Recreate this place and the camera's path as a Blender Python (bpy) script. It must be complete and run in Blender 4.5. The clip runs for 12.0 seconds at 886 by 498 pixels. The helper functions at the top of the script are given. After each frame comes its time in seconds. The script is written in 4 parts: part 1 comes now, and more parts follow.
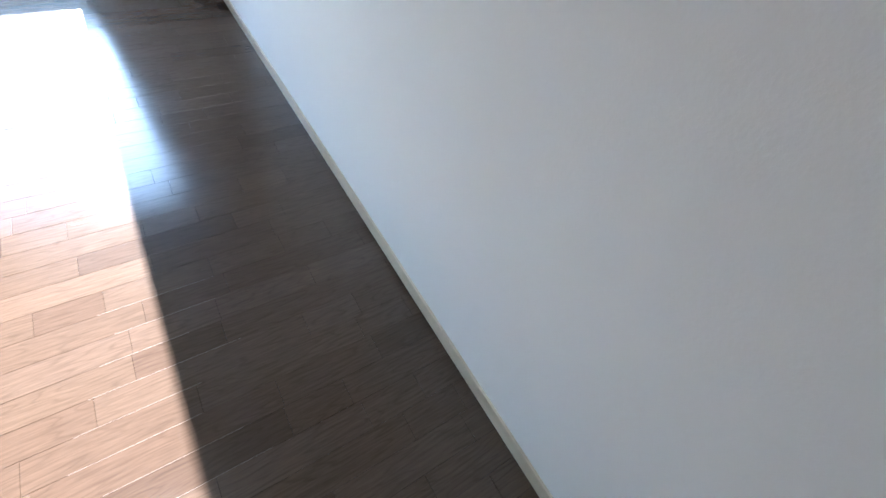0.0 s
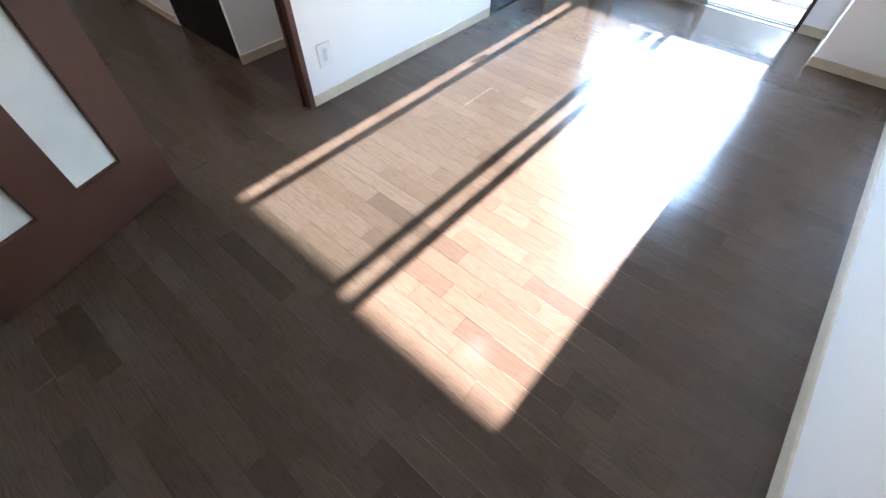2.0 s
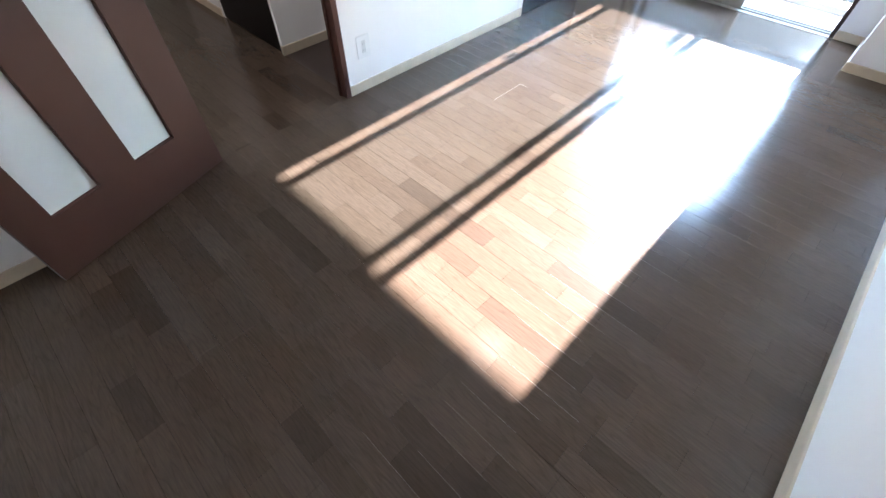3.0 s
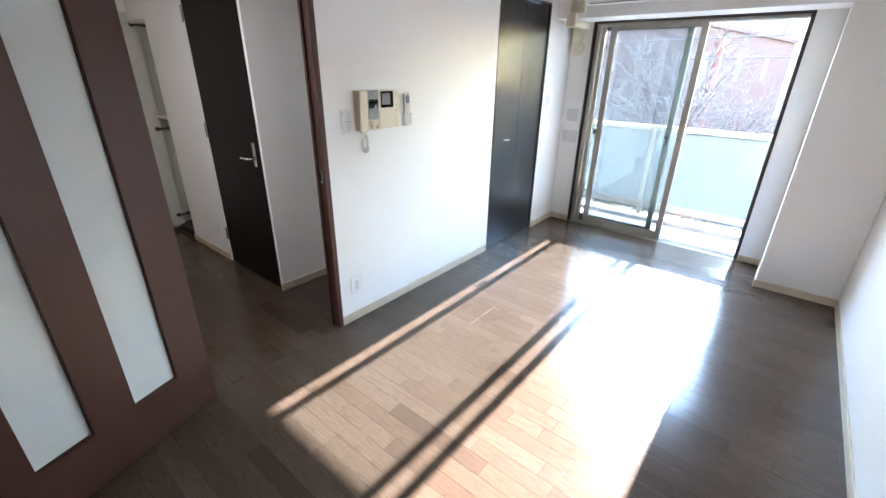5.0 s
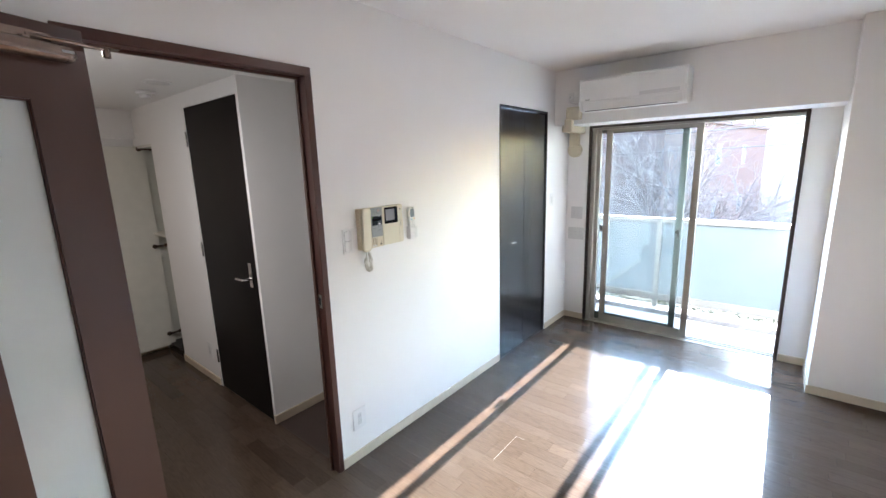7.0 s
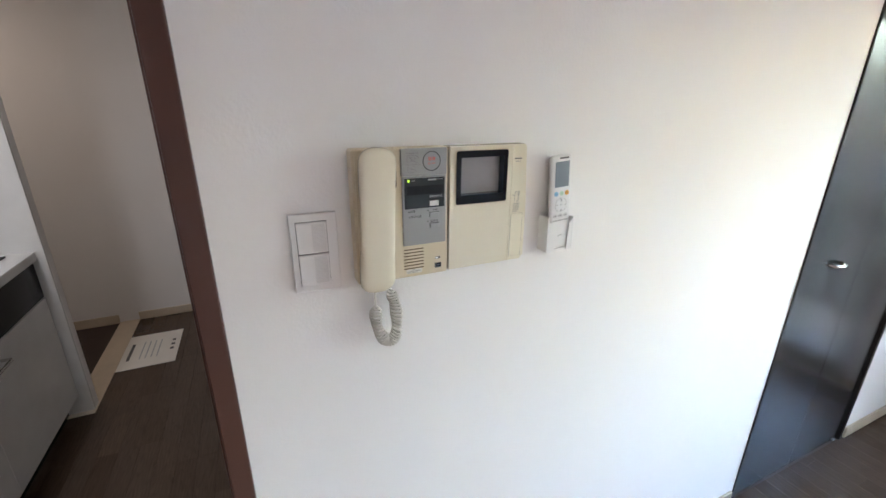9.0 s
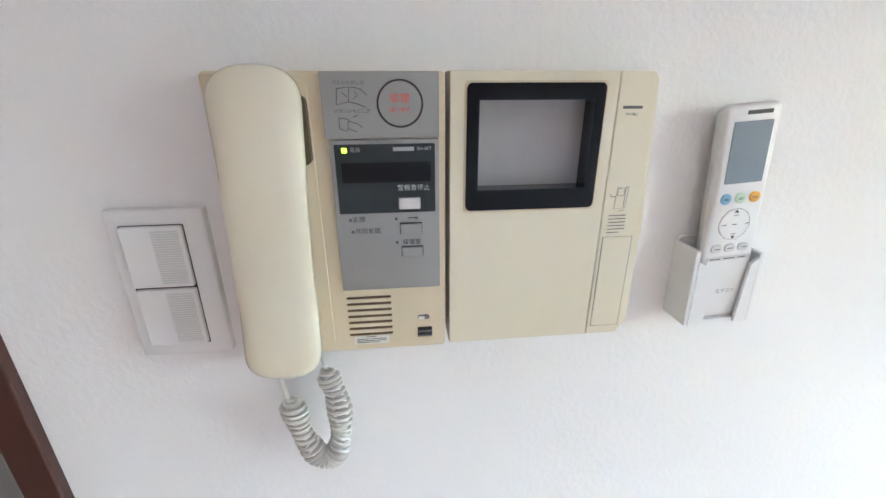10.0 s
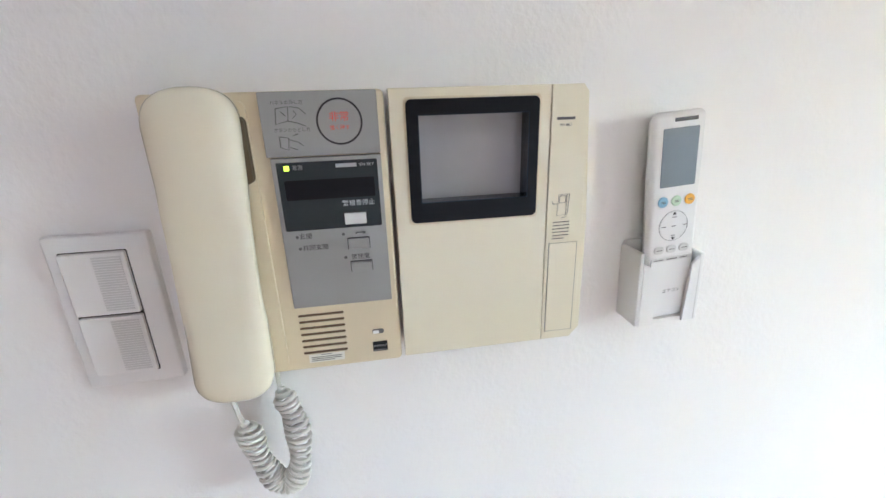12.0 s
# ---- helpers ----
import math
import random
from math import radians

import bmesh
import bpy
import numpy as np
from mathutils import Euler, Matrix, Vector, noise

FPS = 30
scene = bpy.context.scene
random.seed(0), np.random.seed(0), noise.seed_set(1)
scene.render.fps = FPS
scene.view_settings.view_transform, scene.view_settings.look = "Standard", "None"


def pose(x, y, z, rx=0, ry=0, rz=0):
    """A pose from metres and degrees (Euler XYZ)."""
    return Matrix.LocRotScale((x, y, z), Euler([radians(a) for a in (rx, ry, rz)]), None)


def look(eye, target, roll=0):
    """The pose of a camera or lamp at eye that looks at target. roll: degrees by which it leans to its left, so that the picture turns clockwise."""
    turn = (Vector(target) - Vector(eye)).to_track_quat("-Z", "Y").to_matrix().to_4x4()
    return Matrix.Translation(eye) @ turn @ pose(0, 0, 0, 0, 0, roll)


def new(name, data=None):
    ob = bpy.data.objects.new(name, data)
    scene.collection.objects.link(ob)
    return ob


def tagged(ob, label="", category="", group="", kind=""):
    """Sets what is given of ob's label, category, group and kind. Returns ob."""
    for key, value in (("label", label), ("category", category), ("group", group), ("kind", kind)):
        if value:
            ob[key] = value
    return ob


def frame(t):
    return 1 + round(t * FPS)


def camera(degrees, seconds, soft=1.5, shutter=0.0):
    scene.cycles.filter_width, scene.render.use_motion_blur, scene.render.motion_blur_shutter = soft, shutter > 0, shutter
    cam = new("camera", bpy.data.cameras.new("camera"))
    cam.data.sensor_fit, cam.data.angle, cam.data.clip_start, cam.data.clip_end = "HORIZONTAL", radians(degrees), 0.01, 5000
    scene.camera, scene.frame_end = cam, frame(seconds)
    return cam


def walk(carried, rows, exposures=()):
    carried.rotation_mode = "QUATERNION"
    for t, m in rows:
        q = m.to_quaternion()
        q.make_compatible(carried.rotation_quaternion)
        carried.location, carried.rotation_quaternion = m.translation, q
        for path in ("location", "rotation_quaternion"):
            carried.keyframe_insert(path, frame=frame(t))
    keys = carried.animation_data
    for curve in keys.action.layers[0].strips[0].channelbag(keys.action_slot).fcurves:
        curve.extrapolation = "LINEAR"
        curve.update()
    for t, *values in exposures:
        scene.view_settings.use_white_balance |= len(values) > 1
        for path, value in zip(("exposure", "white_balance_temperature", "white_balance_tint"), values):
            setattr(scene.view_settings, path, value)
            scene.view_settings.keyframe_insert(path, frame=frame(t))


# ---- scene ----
cam = camera(93.6, 12.0)
PATH = [
    (0, (2.007, -0.588, 1.142), (2.854, 0.355, -0.406), 13.0),
    (0.5, (1.927, -0.621, 1.193), (2.089, 0.629, -0.36), 8.5),
    (1, (1.86, -0.757, 1.213), (1.534, 0.513, -0.296), 8.5),
    (1.5, (1.818, -0.998, 1.328), (1.18, 0.121, -0.202), 5.3),
    (2, (1.858, -1.109, 1.318), (1.064, -0.145, -0.244), 1.6),
    (2.5, (1.903, -1.176, 1.314), (1.069, -0.3, -0.28), 1.3),
    (4.3, (1.887, -1.303, 1.406), (0.867, -0.028, 0.251), 1.6),
    (4.5, (1.869, -1.321, 1.444), (0.82, 0.01, 0.382), 1.6),
    (5, (1.91, -1.332, 1.518), (0.746, 0.086, 0.721), 0.9),
    (5.5, (1.941, -1.331, 1.593), (0.7, 0.136, 1.04), 0.1),
    (6, (1.942, -1.337, 1.64), (0.672, 0.158, 1.252), -0.5),
    (6.5, (1.891, -1.306, 1.646), (0.626, 0.206, 1.31), -1.0),
    (6.7, (1.827, -1.269, 1.634), (0.577, 0.252, 1.282), -1.2),
    (8.3, (1.049, -0.324, 1.534), (-0.365, 0.928, 0.877), -1.9),
    (8.5, (0.936, -0.193, 1.51), (-0.578, 0.936, 0.851), -0.9),
    (9, (0.648, 0.073, 1.465), (-1.073, 0.852, 0.808), 0.4),
    (9.5, (0.421, 0.25, 1.442), (-1.364, 0.773, 0.708), 0.1),
    (10, (0.327, 0.327, 1.391), (-1.525, 0.528, 0.664), -0.2),
    (10.5, (0.329, 0.335, 1.382), (-1.55, 0.466, 0.71), -1.5),
    (11, (0.338, 0.337, 1.379), (-1.55, 0.479, 0.735), -1.1),
    (11.5, (0.337, 0.339, 1.381), (-1.556, 0.484, 0.751), -1.2),
    (12, (0.337, 0.351, 1.387), (-1.534, 0.646, 0.745), -1.9),
]
EXPO = [(0, 5.2, 5850, 16), (0.5, 5.1, 6050, 15), (1, 5.3, 6550, 17), (1.5, 5.5, 6200, 17), (2, 5.75, 6150, 19), (2.5, 5.9, 6150, 19), (4.5, 5.7, 6200, 18),
        (6.5, 5.75, 6250, 18), (8.3, 5.35, 6650, 23), (8.7, 5.4, 6550, 22), (9.2, 5.45, 6200, 20), (10, 5.68, 6100, 21), (12, 5.7, 6100, 21)]
walk(cam, [(t, look(eye, target, roll)) for t, eye, target, roll in PATH], EXPO)

# ---- sky, sun, lights ----
SUN_UP, SUN_POWER, SKY_POWER = 26.95, 2.0, 0.13
world = bpy.data.worlds.new("sky")
scene.world = world
world.use_nodes = True
wn = world.node_tree.nodes
sky = wn.new("ShaderNodeTexSky")
sky.sky_type = "NISHITA"
sky.sun_disc = False
sky.sun_elevation = radians(SUN_UP)
sky.sun_rotation = 0.0
sky.dust_density = 0.0
sky.air_density = 1.6
sky.ozone_density = 0.5
wn["Background"].inputs["Strength"].default_value = SKY_POWER
world.node_tree.links.new(sky.outputs[0], wn["Background"].inputs[0])
# unseen warm fill, added to brighten the entry and the hall
hall_data = bpy.data.lights.new("entry_fill", "AREA")
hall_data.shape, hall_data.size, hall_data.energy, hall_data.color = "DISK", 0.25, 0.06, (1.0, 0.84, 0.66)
hall_fill = new("entry_fill", hall_data)
hall_fill.matrix_world = look((-2.05, -1.45, 2.10), (-2.05, -1.449, 0))
# unseen fill over the kitchen, added to lift the hall walls and cabinet fronts
kitchen_data = bpy.data.lights.new("kitchen_fill", "AREA")
kitchen_data.shape, kitchen_data.size, kitchen_data.energy, kitchen_data.color = "DISK", 0.26, 0.22, (0.98, 1.0, 0.96)
kitchen_fill_light = new("kitchen_fill", kitchen_data)
kitchen_fill_light.matrix_world = look((-0.45, -0.90, 2.075), (-0.45, -0.899, 0))
room_data = bpy.data.lights.new("room_downlight", "AREA")
room_data.shape, room_data.size, room_data.energy, room_data.color = "DISK", 0.062, 0.03, (1.0, 0.96, 0.90)
room_light = new("room_downlight", room_data)
room_light.matrix_world = look((1.005, 0.44, 2.383), (1.005, 0.4401, 0))
sun_data = bpy.data.lights.new("sun", "SUN")
sun_data.energy, sun_data.angle, sun_data.color = SUN_POWER, radians(0.6), (1.0, 0.98, 0.94)
sun = new("sun", sun_data)
sun.matrix_world = look((0.0, 10.0, 10.0 * math.tan(radians(SUN_UP))), (0, 0, 0))


# ---- materials ----
def mat_new(name):
    m = bpy.data.materials.new(name)
    m.use_nodes = True
    nt = m.node_tree
    return m, nt, nt.nodes["Principled BSDF"]


def mix_rgb(nt, fac, a, b, mode="MIX"):
    n = nt.nodes.new("ShaderNodeMix")
    n.data_type, n.blend_type = "RGBA", mode
    for sock, v in ((n.inputs[0], fac), (n.inputs[6], a), (n.inputs[7], b)):
        if hasattr(v, "is_linked"):
            nt.links.new(v, sock)
        else:
            sock.default_value = v if isinstance(v, float) else (*v, 1)
    return n.outputs[2]


def noise_tex(nt, scale, detail=3.0, stretch=(1, 1, 1), rough=0.5):
    g = nt.nodes.new("ShaderNodeNewGeometry")
    mp = nt.nodes.new("ShaderNodeMapping")
    mp.inputs["Scale"].default_value = stretch
    nt.links.new(g.outputs["Position"], mp.inputs["Vector"])
    n = nt.nodes.new("ShaderNodeTexNoise")
    n.inputs["Scale"].default_value, n.inputs["Detail"].default_value, n.inputs["Roughness"].default_value = scale, detail, rough
    nt.links.new(mp.outputs[0], n.inputs["Vector"])
    return n.outputs["Fac"]


def ramp(nt, fac, stops):
    r = nt.nodes.new("ShaderNodeValToRGB")
    e = r.color_ramp.elements
    while len(e) < len(stops):
        e.new(0.5)
    for el, (p, c) in zip(e, stops):
        el.position = p
        el.color = (*c, 1) if isinstance(c, tuple) else (c, c, c, 1)
    nt.links.new(fac, r.inputs[0])
    return r.outputs[0]


def bump(nt, height, strength, distance, bsdf):
    b = nt.nodes.new("ShaderNodeBump")
    b.inputs["Strength"].default_value, b.inputs["Distance"].default_value = strength, distance
    nt.links.new(height, b.inputs["Height"])
    nt.links.new(b.outputs[0], bsdf.inputs["Normal"])


def plain(name, color, rough=0.5, metal=0.0, vary=0.06, scale=12.0, grain=0.0, grain_scale=300.0, coat=0.0):
    """A painted, moulded or metal surface with faint large stains and an optional fine relief."""
    m, nt, b = mat_new(name)
    n = noise_tex(nt, scale, 4.0)
    lo = tuple(c * (1 - vary) for c in color)
    hi = tuple(min(1, c * (1 + vary)) for c in color)
    nt.links.new(ramp(nt, n, ((0.3, lo), (0.7, hi))), b.inputs["Base Color"])
    b.inputs["Roughness"].default_value = rough
    b.inputs["Metallic"].default_value = metal
    b.inputs["Coat Weight"].default_value = coat
    if grain:
        bump(nt, noise_tex(nt, grain_scale, 2.0), grain, 0.001, b)
    return m


def wallpaper(name, color):
    m, nt, b = mat_new(name)
    n = noise_tex(nt, 1.3, 4.0)
    lo = tuple(c * 0.965 for c in color)
    nt.links.new(ramp(nt, n, ((0.3, lo), (0.7, color))), b.inputs["Base Color"])
    b.inputs["Roughness"].default_value = 0.75
    b.inputs["Specular IOR Level"].default_value = 0.3
    h = ramp(nt, noise_tex(nt, 150.0, 2.0, rough=0.6), ((0.42, 0.0), (0.62, 1.0)))
    bump(nt, h, 0.13, 0.0012, b)
    return m


def wood_floor(name, random_source, dark=1.0):
    m, nt, b = mat_new(name)
    if random_source == "object":
        o = nt.nodes.new("ShaderNodeObjectInfo").outputs["Random"]
    else:
        o = nt.nodes.new("ShaderNodeNewGeometry").outputs["Random Per Island"]
    tone = ramp(nt, o, ((0.0, (0.055, 0.036, 0.025)), (0.10, (0.072, 0.047, 0.032)), (0.5, (0.079, 0.053, 0.036)),
                        (0.9, (0.084, 0.057, 0.040)), (1.0, (0.094, 0.063, 0.043))))
    grain = noise_tex(nt, 3.0, 8.0, (4, 55, 4), 0.65)
    tone2 = mix_rgb(nt, 1.0, tone, ramp(nt, grain, ((0.35, 0.82), (0.65, 1.12))), "MULTIPLY")
    cath = noise_tex(nt, 2.0, 2.0, (1.2, 9, 1), 0.4)
    wv = nt.nodes.new("ShaderNodeMath")
    wv.operation = "PINGPONG"
    mu = nt.nodes.new("ShaderNodeMath")
    mu.operation = "MULTIPLY"
    mu.inputs[1].default_value = 22.0
    nt.links.new(cath, mu.inputs[0])
    nt.links.new(mu.outputs[0], wv.inputs[0])
    wv.inputs[1].default_value = 1.0
    tone3 = mix_rgb(nt, 0.35, tone2, mix_rgb(nt, 1.0, tone2, ramp(nt, wv.outputs[0], ((0.0, 0.62), (0.35, 1.1))), "MULTIPLY"))
    nt.links.new(tone3, b.inputs["Base Color"])
    worn = noise_tex(nt, 2.2, 5.0)
    nt.links.new(ramp(nt, worn, ((0.3, 0.15), (0.7, 0.22))), b.inputs["Roughness"])
    b.inputs["Specular IOR Level"].default_value = 0.5
    bump(nt, grain, 0.12, 0.0006, b)
    return m


def glass(name, tint, haze):
    m, nt, b = mat_new(name)
    nt.nodes.remove(b)
    out = nt.nodes["Material Output"]
    tr, gl, df, fr = (nt.nodes.new("ShaderNodeBsdf" + k) for k in ("Transparent", "Glossy", "Translucent", "Diffuse"))
    nt.nodes.remove(fr)
    fr = nt.nodes.new("ShaderNodeFresnel")
    fr.inputs[0].default_value = 1.45
    tr.inputs[0].default_value = (*tint, 1)
    gl.inputs["Roughness"].default_value = 0.02
    df.inputs[0].default_value = (0.75, 0.85, 0.92, 1)
    m1, m2 = nt.nodes.new("ShaderNodeMixShader"), nt.nodes.new("ShaderNodeMixShader")
    dust = ramp(nt, noise_tex(nt, 6.0, 5.0), ((0.3, haze * 0.7), (0.7, haze * 1.3)))
    nt.links.new(dust, m1.inputs[0])
    nt.links.new(tr.outputs[0], m1.inputs[1])
    nt.links.new(df.outputs[0], m1.inputs[2])
    nt.links.new(fr.outputs[0], m2.inputs[0])
    nt.links.new(m1.outputs[0], m2.inputs[1])
    nt.links.new(gl.outputs[0], m2.inputs[2])
    nt.links.new(m2.outputs[0], out.inputs[0])
    return m


def frosted(name, color, through_share, rough=0.2, clear=0.0):
    m, nt, b = mat_new(name)
    out = nt.nodes["Material Output"]
    t = nt.nodes.new("ShaderNodeBsdfTranslucent")
    mix = nt.nodes.new("ShaderNodeMixShader")
    n = ramp(nt, noise_tex(nt, 5.0, 4.0), ((0.3, tuple(c * 0.95 for c in color)), (0.7, color)))
    nt.links.new(n, b.inputs["Base Color"])
    nt.links.new(n, t.inputs[0])
    b.inputs["Roughness"].default_value = rough
    mix.inputs[0].default_value = through_share
    nt.links.new(b.outputs[0], mix.inputs[1])
    nt.links.new(t.outputs[0], mix.inputs[2])
    tr = nt.nodes.new("ShaderNodeBsdfTransparent")
    tr.inputs[0].default_value = (0.85, 0.95, 1.0, 1)
    top = nt.nodes.new("ShaderNodeMixShader")
    top.inputs[0].default_value = clear
    nt.links.new(mix.outputs[0], top.inputs[1])
    nt.links.new(tr.outputs[0], top.inputs[2])
    nt.links.new(top.outputs[0], out.inputs[0])
    return m


WALL = wallpaper("white_wallpaper", (0.875, 0.865, 0.85))
CEIL = wallpaper("ceiling_paper", (0.89, 0.88, 0.865))
BEIGE = plain("beige_trim", (0.60, 0.51, 0.39), 0.45, vary=0.05, grain=0.1)
DARKWOOD = plain("dark_brown_laminate", (0.064, 0.028, 0.020), 0.30, vary=0.03, scale=3.0)
FRAMEWOOD = plain("brown_frame_laminate", (0.076, 0.031, 0.023), 0.32, vary=0.1, scale=4.0, grain=0.1, grain_scale=150.0)
CLOSET = plain("blackish_laminate", (0.021, 0.018, 0.018), 0.22, vary=0.03, scale=2.0)
BLACKDOOR = plain("black_brown_veneer", (0.005, 0.0036, 0.0036), 0.3, vary=0.2, scale=3.0, grain=0.1)
BLACKDOOR.node_tree.nodes["Principled BSDF"].inputs["Specular IOR Level"].default_value = 0.12
FLOOR_P = wood_floor("brown_plank", "object")
FLOOR_S = wood_floor("brown_plank_far", "island")
SUBFLOOR = plain("joint_filler", (0.05, 0.031, 0.024), 0.7)
JOINTLIGHT = plain("pale_joint", (0.17, 0.135, 0.11), 0.6)
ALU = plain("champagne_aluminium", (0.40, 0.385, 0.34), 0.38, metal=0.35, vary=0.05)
# the same aluminium mixed darker and greener: the outer sash's shade as colour
ALUSHADE = plain("shaded_aluminium", (0.10, 0.125, 0.11), 0.4, metal=0.3, vary=0.05)
ALUDARK = plain("dark_window_trim", (0.035, 0.022, 0.018), 0.35)
SEAL = plain("black_rubber", (0.02, 0.02, 0.02), 0.7)
GLASS = glass("window_glass", (0.84, 0.87, 0.88), 0.0028)
FROSTRAIL = frosted("frosted_panel", (0.106, 0.123, 0.125), 0.6, 0.3, 0.10)
DOORGLASS = frosted("milky_door_glass", (0.74, 0.78, 0.77), 0.25, 0.12, 0.0)
CABLE = plain("grey_cable", (0.07, 0.07, 0.07), 0.7)
CORD = plain("off_white_cord", (0.62, 0.60, 0.55), 0.4)
RAILMETAL = plain("cream_rail", (0.17, 0.165, 0.145), 0.4, vary=0.05)
CONCRETE = plain("balcony_concrete", (0.42, 0.412, 0.40), 0.8, vary=0.12, scale=3.0, grain=0.4, grain_scale=60.0)
# the balcony concrete mixed darker, so the kerb reads against the bright floor
KERB = plain("darker_kerb", (0.16, 0.157, 0.15), 0.8, vary=0.15, scale=4.0, grain=0.4, grain_scale=60.0)
STEEL = plain("satin_steel", (0.62, 0.61, 0.59), 0.25, metal=1.0, vary=0.05)
BRONZE = plain("bronze_metal", (0.24, 0.18, 0.15), 0.25, metal=0.85, vary=0.08)
WHITEPL = plain("white_plastic", (0.80, 0.80, 0.79), 0.32, vary=0.02)
GREYWHITE = plain("grey_white_plastic", (0.66, 0.66, 0.65), 0.4, vary=0.02)
CREAM = plain("cream_plastic", (0.78, 0.725, 0.57), 0.10, vary=0.01, scale=8.0)
TAN = plain("tan_plastic", (0.68, 0.59, 0.42), 0.36, vary=0.02, scale=8.0)
GREYMET = plain("grey_panel", (0.335, 0.338, 0.328), 0.32, metal=0.3, vary=0.03)
DARKPANEL = plain("charcoal_panel", (0.018, 0.024, 0.028), 0.25, vary=0.05)
BLACK = plain("black_gloss", (0.006, 0.007, 0.010), 0.12, vary=0.1)
BLACK.node_tree.nodes["Principled BSDF"].inputs["Specular IOR Level"].default_value = 0.2
SCREEN = plain("dull_crt_screen", (0.33, 0.32, 0.33), 0.14, vary=0.04, scale=20.0)
LCD = plain("grey_lcd", (0.24, 0.29, 0.33), 0.2, vary=0.04)
DUCT = plain("yellowed_duct", (0.62, 0.56, 0.43), 0.45, vary=0.05)
TEXT = plain("dark_print", (0.035, 0.035, 0.04), 0.7)
TEXTMID = plain("grey_print", (0.11, 0.11, 0.11), 0.7)
TEXTRED = plain("red_print", (0.75, 0.10, 0.06), 0.5)
TEXTWHITE = plain("pale_print", (0.34, 0.36, 0.37), 0.5)
BLUEBTN = plain("blue_button", (0.25, 0.50, 0.68), 0.4)
GREENBTN = plain("pale_green_button", (0.55, 0.72, 0.55), 0.4)
ORANGEBTN = plain("orange_button", (0.80, 0.42, 0.06), 0.4)
SLOTGREY = plain("slot_grey", (0.30, 0.30, 0.29), 0.6)
DIMPRINT = plain("dim_print", (0.15, 0.16, 0.165), 0.6)
WELL = plain("blue_black_well", (0.022, 0.036, 0.055), 0.14, vary=0.1)
PAPER = plain("paper", (0.74, 0.72, 0.66), 0.8, vary=0.03)
CABWHITE = plain("white_cabinet_film", (0.76, 0.76, 0.74), 0.25, vary=0.03)
HALLDOOR = plain("cream_cabinet_film", (0.70, 0.69, 0.62), 0.4, vary=0.03)
GENKAN = plain("beige_entry_tile", (0.30, 0.22, 0.14), 0.6, vary=0.1)
REDWALL = plain("mauve_red_render", (0.026, 0.0105, 0.0125), 0.85, vary=0.12, scale=0.6)
BLUEGLASS = plain("blue_tower_glass", (0.05, 0.085, 0.12), 0.2)
PALEWALL = plain("pale_render", (0.10, 0.105, 0.11), 0.8)
BARK = plain("pale_bark", (0.085, 0.076, 0.074), 0.85, vary=0.2, scale=5.0)
ORANGE = plain("orange_paint", (0.30, 0.07, 0.05), 0.6)
GRASS = plain("dry_green", (0.028, 0.030, 0.011), 0.9, vary=0.4, scale=30.0)
ASPHALT = plain("asphalt", (0.05, 0.05, 0.05), 0.95, vary=0.15, scale=2.0)
ASPHALT.node_tree.nodes["Principled BSDF"].inputs["Specular IOR Level"].default_value = 0.1
LED = plain("green_led", (0.3, 0.8, 0.05), 0.3)
LED.node_tree.nodes["Principled BSDF"].inputs["Emission Color"].default_value = (0.55, 1.0, 0.05, 1)
LED.node_tree.nodes["Principled BSDF"].inputs["Emission Strength"].default_value = 0.06
BULB = plain("lit_bulb", (0.9, 0.9, 0.88), 0.3)
BULB.node_tree.nodes["Principled BSDF"].inputs["Emission Color"].default_value = (1.0, 0.97, 0.92, 1)
BULB.node_tree.nodes["Principled BSDF"].inputs["Emission Strength"].default_value = 1.2


# ---- builders ----
def mesh_of(bm, name, material, smooth=False):
    bmesh.ops.recalc_face_normals(bm, faces=bm.faces)
    me = bpy.data.meshes.new(name)
    bm.to_mesh(me)
    bm.free()
    me.materials.append(material)
    if smooth:
        me.shade_smooth()
        me.set_sharp_from_angle(angle=radians(40))
    return me


def thing(name, label, category, group="", at=None, kind=""):
    ob = new(name)
    ob.empty_display_size = 0.05
    ob.matrix_basis = at if at is not None else Matrix()
    return tagged(ob, label, category, group, kind)


def part(name, bm, material, parent=None, label="", smooth=False, at=None):
    ob = new(name, mesh_of(bm, name, material, smooth))
    if parent is not None:
        ob.parent = parent
    if at is not None:
        ob.matrix_basis = at
    if label:
        ob["label"] = label
    return ob


def setting(name, bm, material, label="", at=None):
    ob = part(name, bm, material, None, label, at=at)
    ob["kind"] = "structure"
    return ob


def box(x0, x1, y0, y1, z0, z1, bev=0.0, bm=None, seg=2):
    own = bmesh.new()
    bmesh.ops.create_cube(own, size=1)
    bmesh.ops.transform(own, verts=own.verts, matrix=Matrix.Translation(((x0 + x1) / 2, (y0 + y1) / 2, (z0 + z1) / 2)) @ Matrix.Diagonal((x1 - x0, y1 - y0, z1 - z0, 1)))
    if bev:
        bmesh.ops.bevel(own, geom=own.edges[:], offset=bev, segments=seg, profile=0.5, affect="EDGES")
    if bm is None:
        return own
    return join(bm, own)


def join(bm, other):
    me = bpy.data.meshes.new("tmp")
    other.to_mesh(me)
    other.free()
    bm.from_mesh(me)
    bpy.data.meshes.remove(me)
    return bm


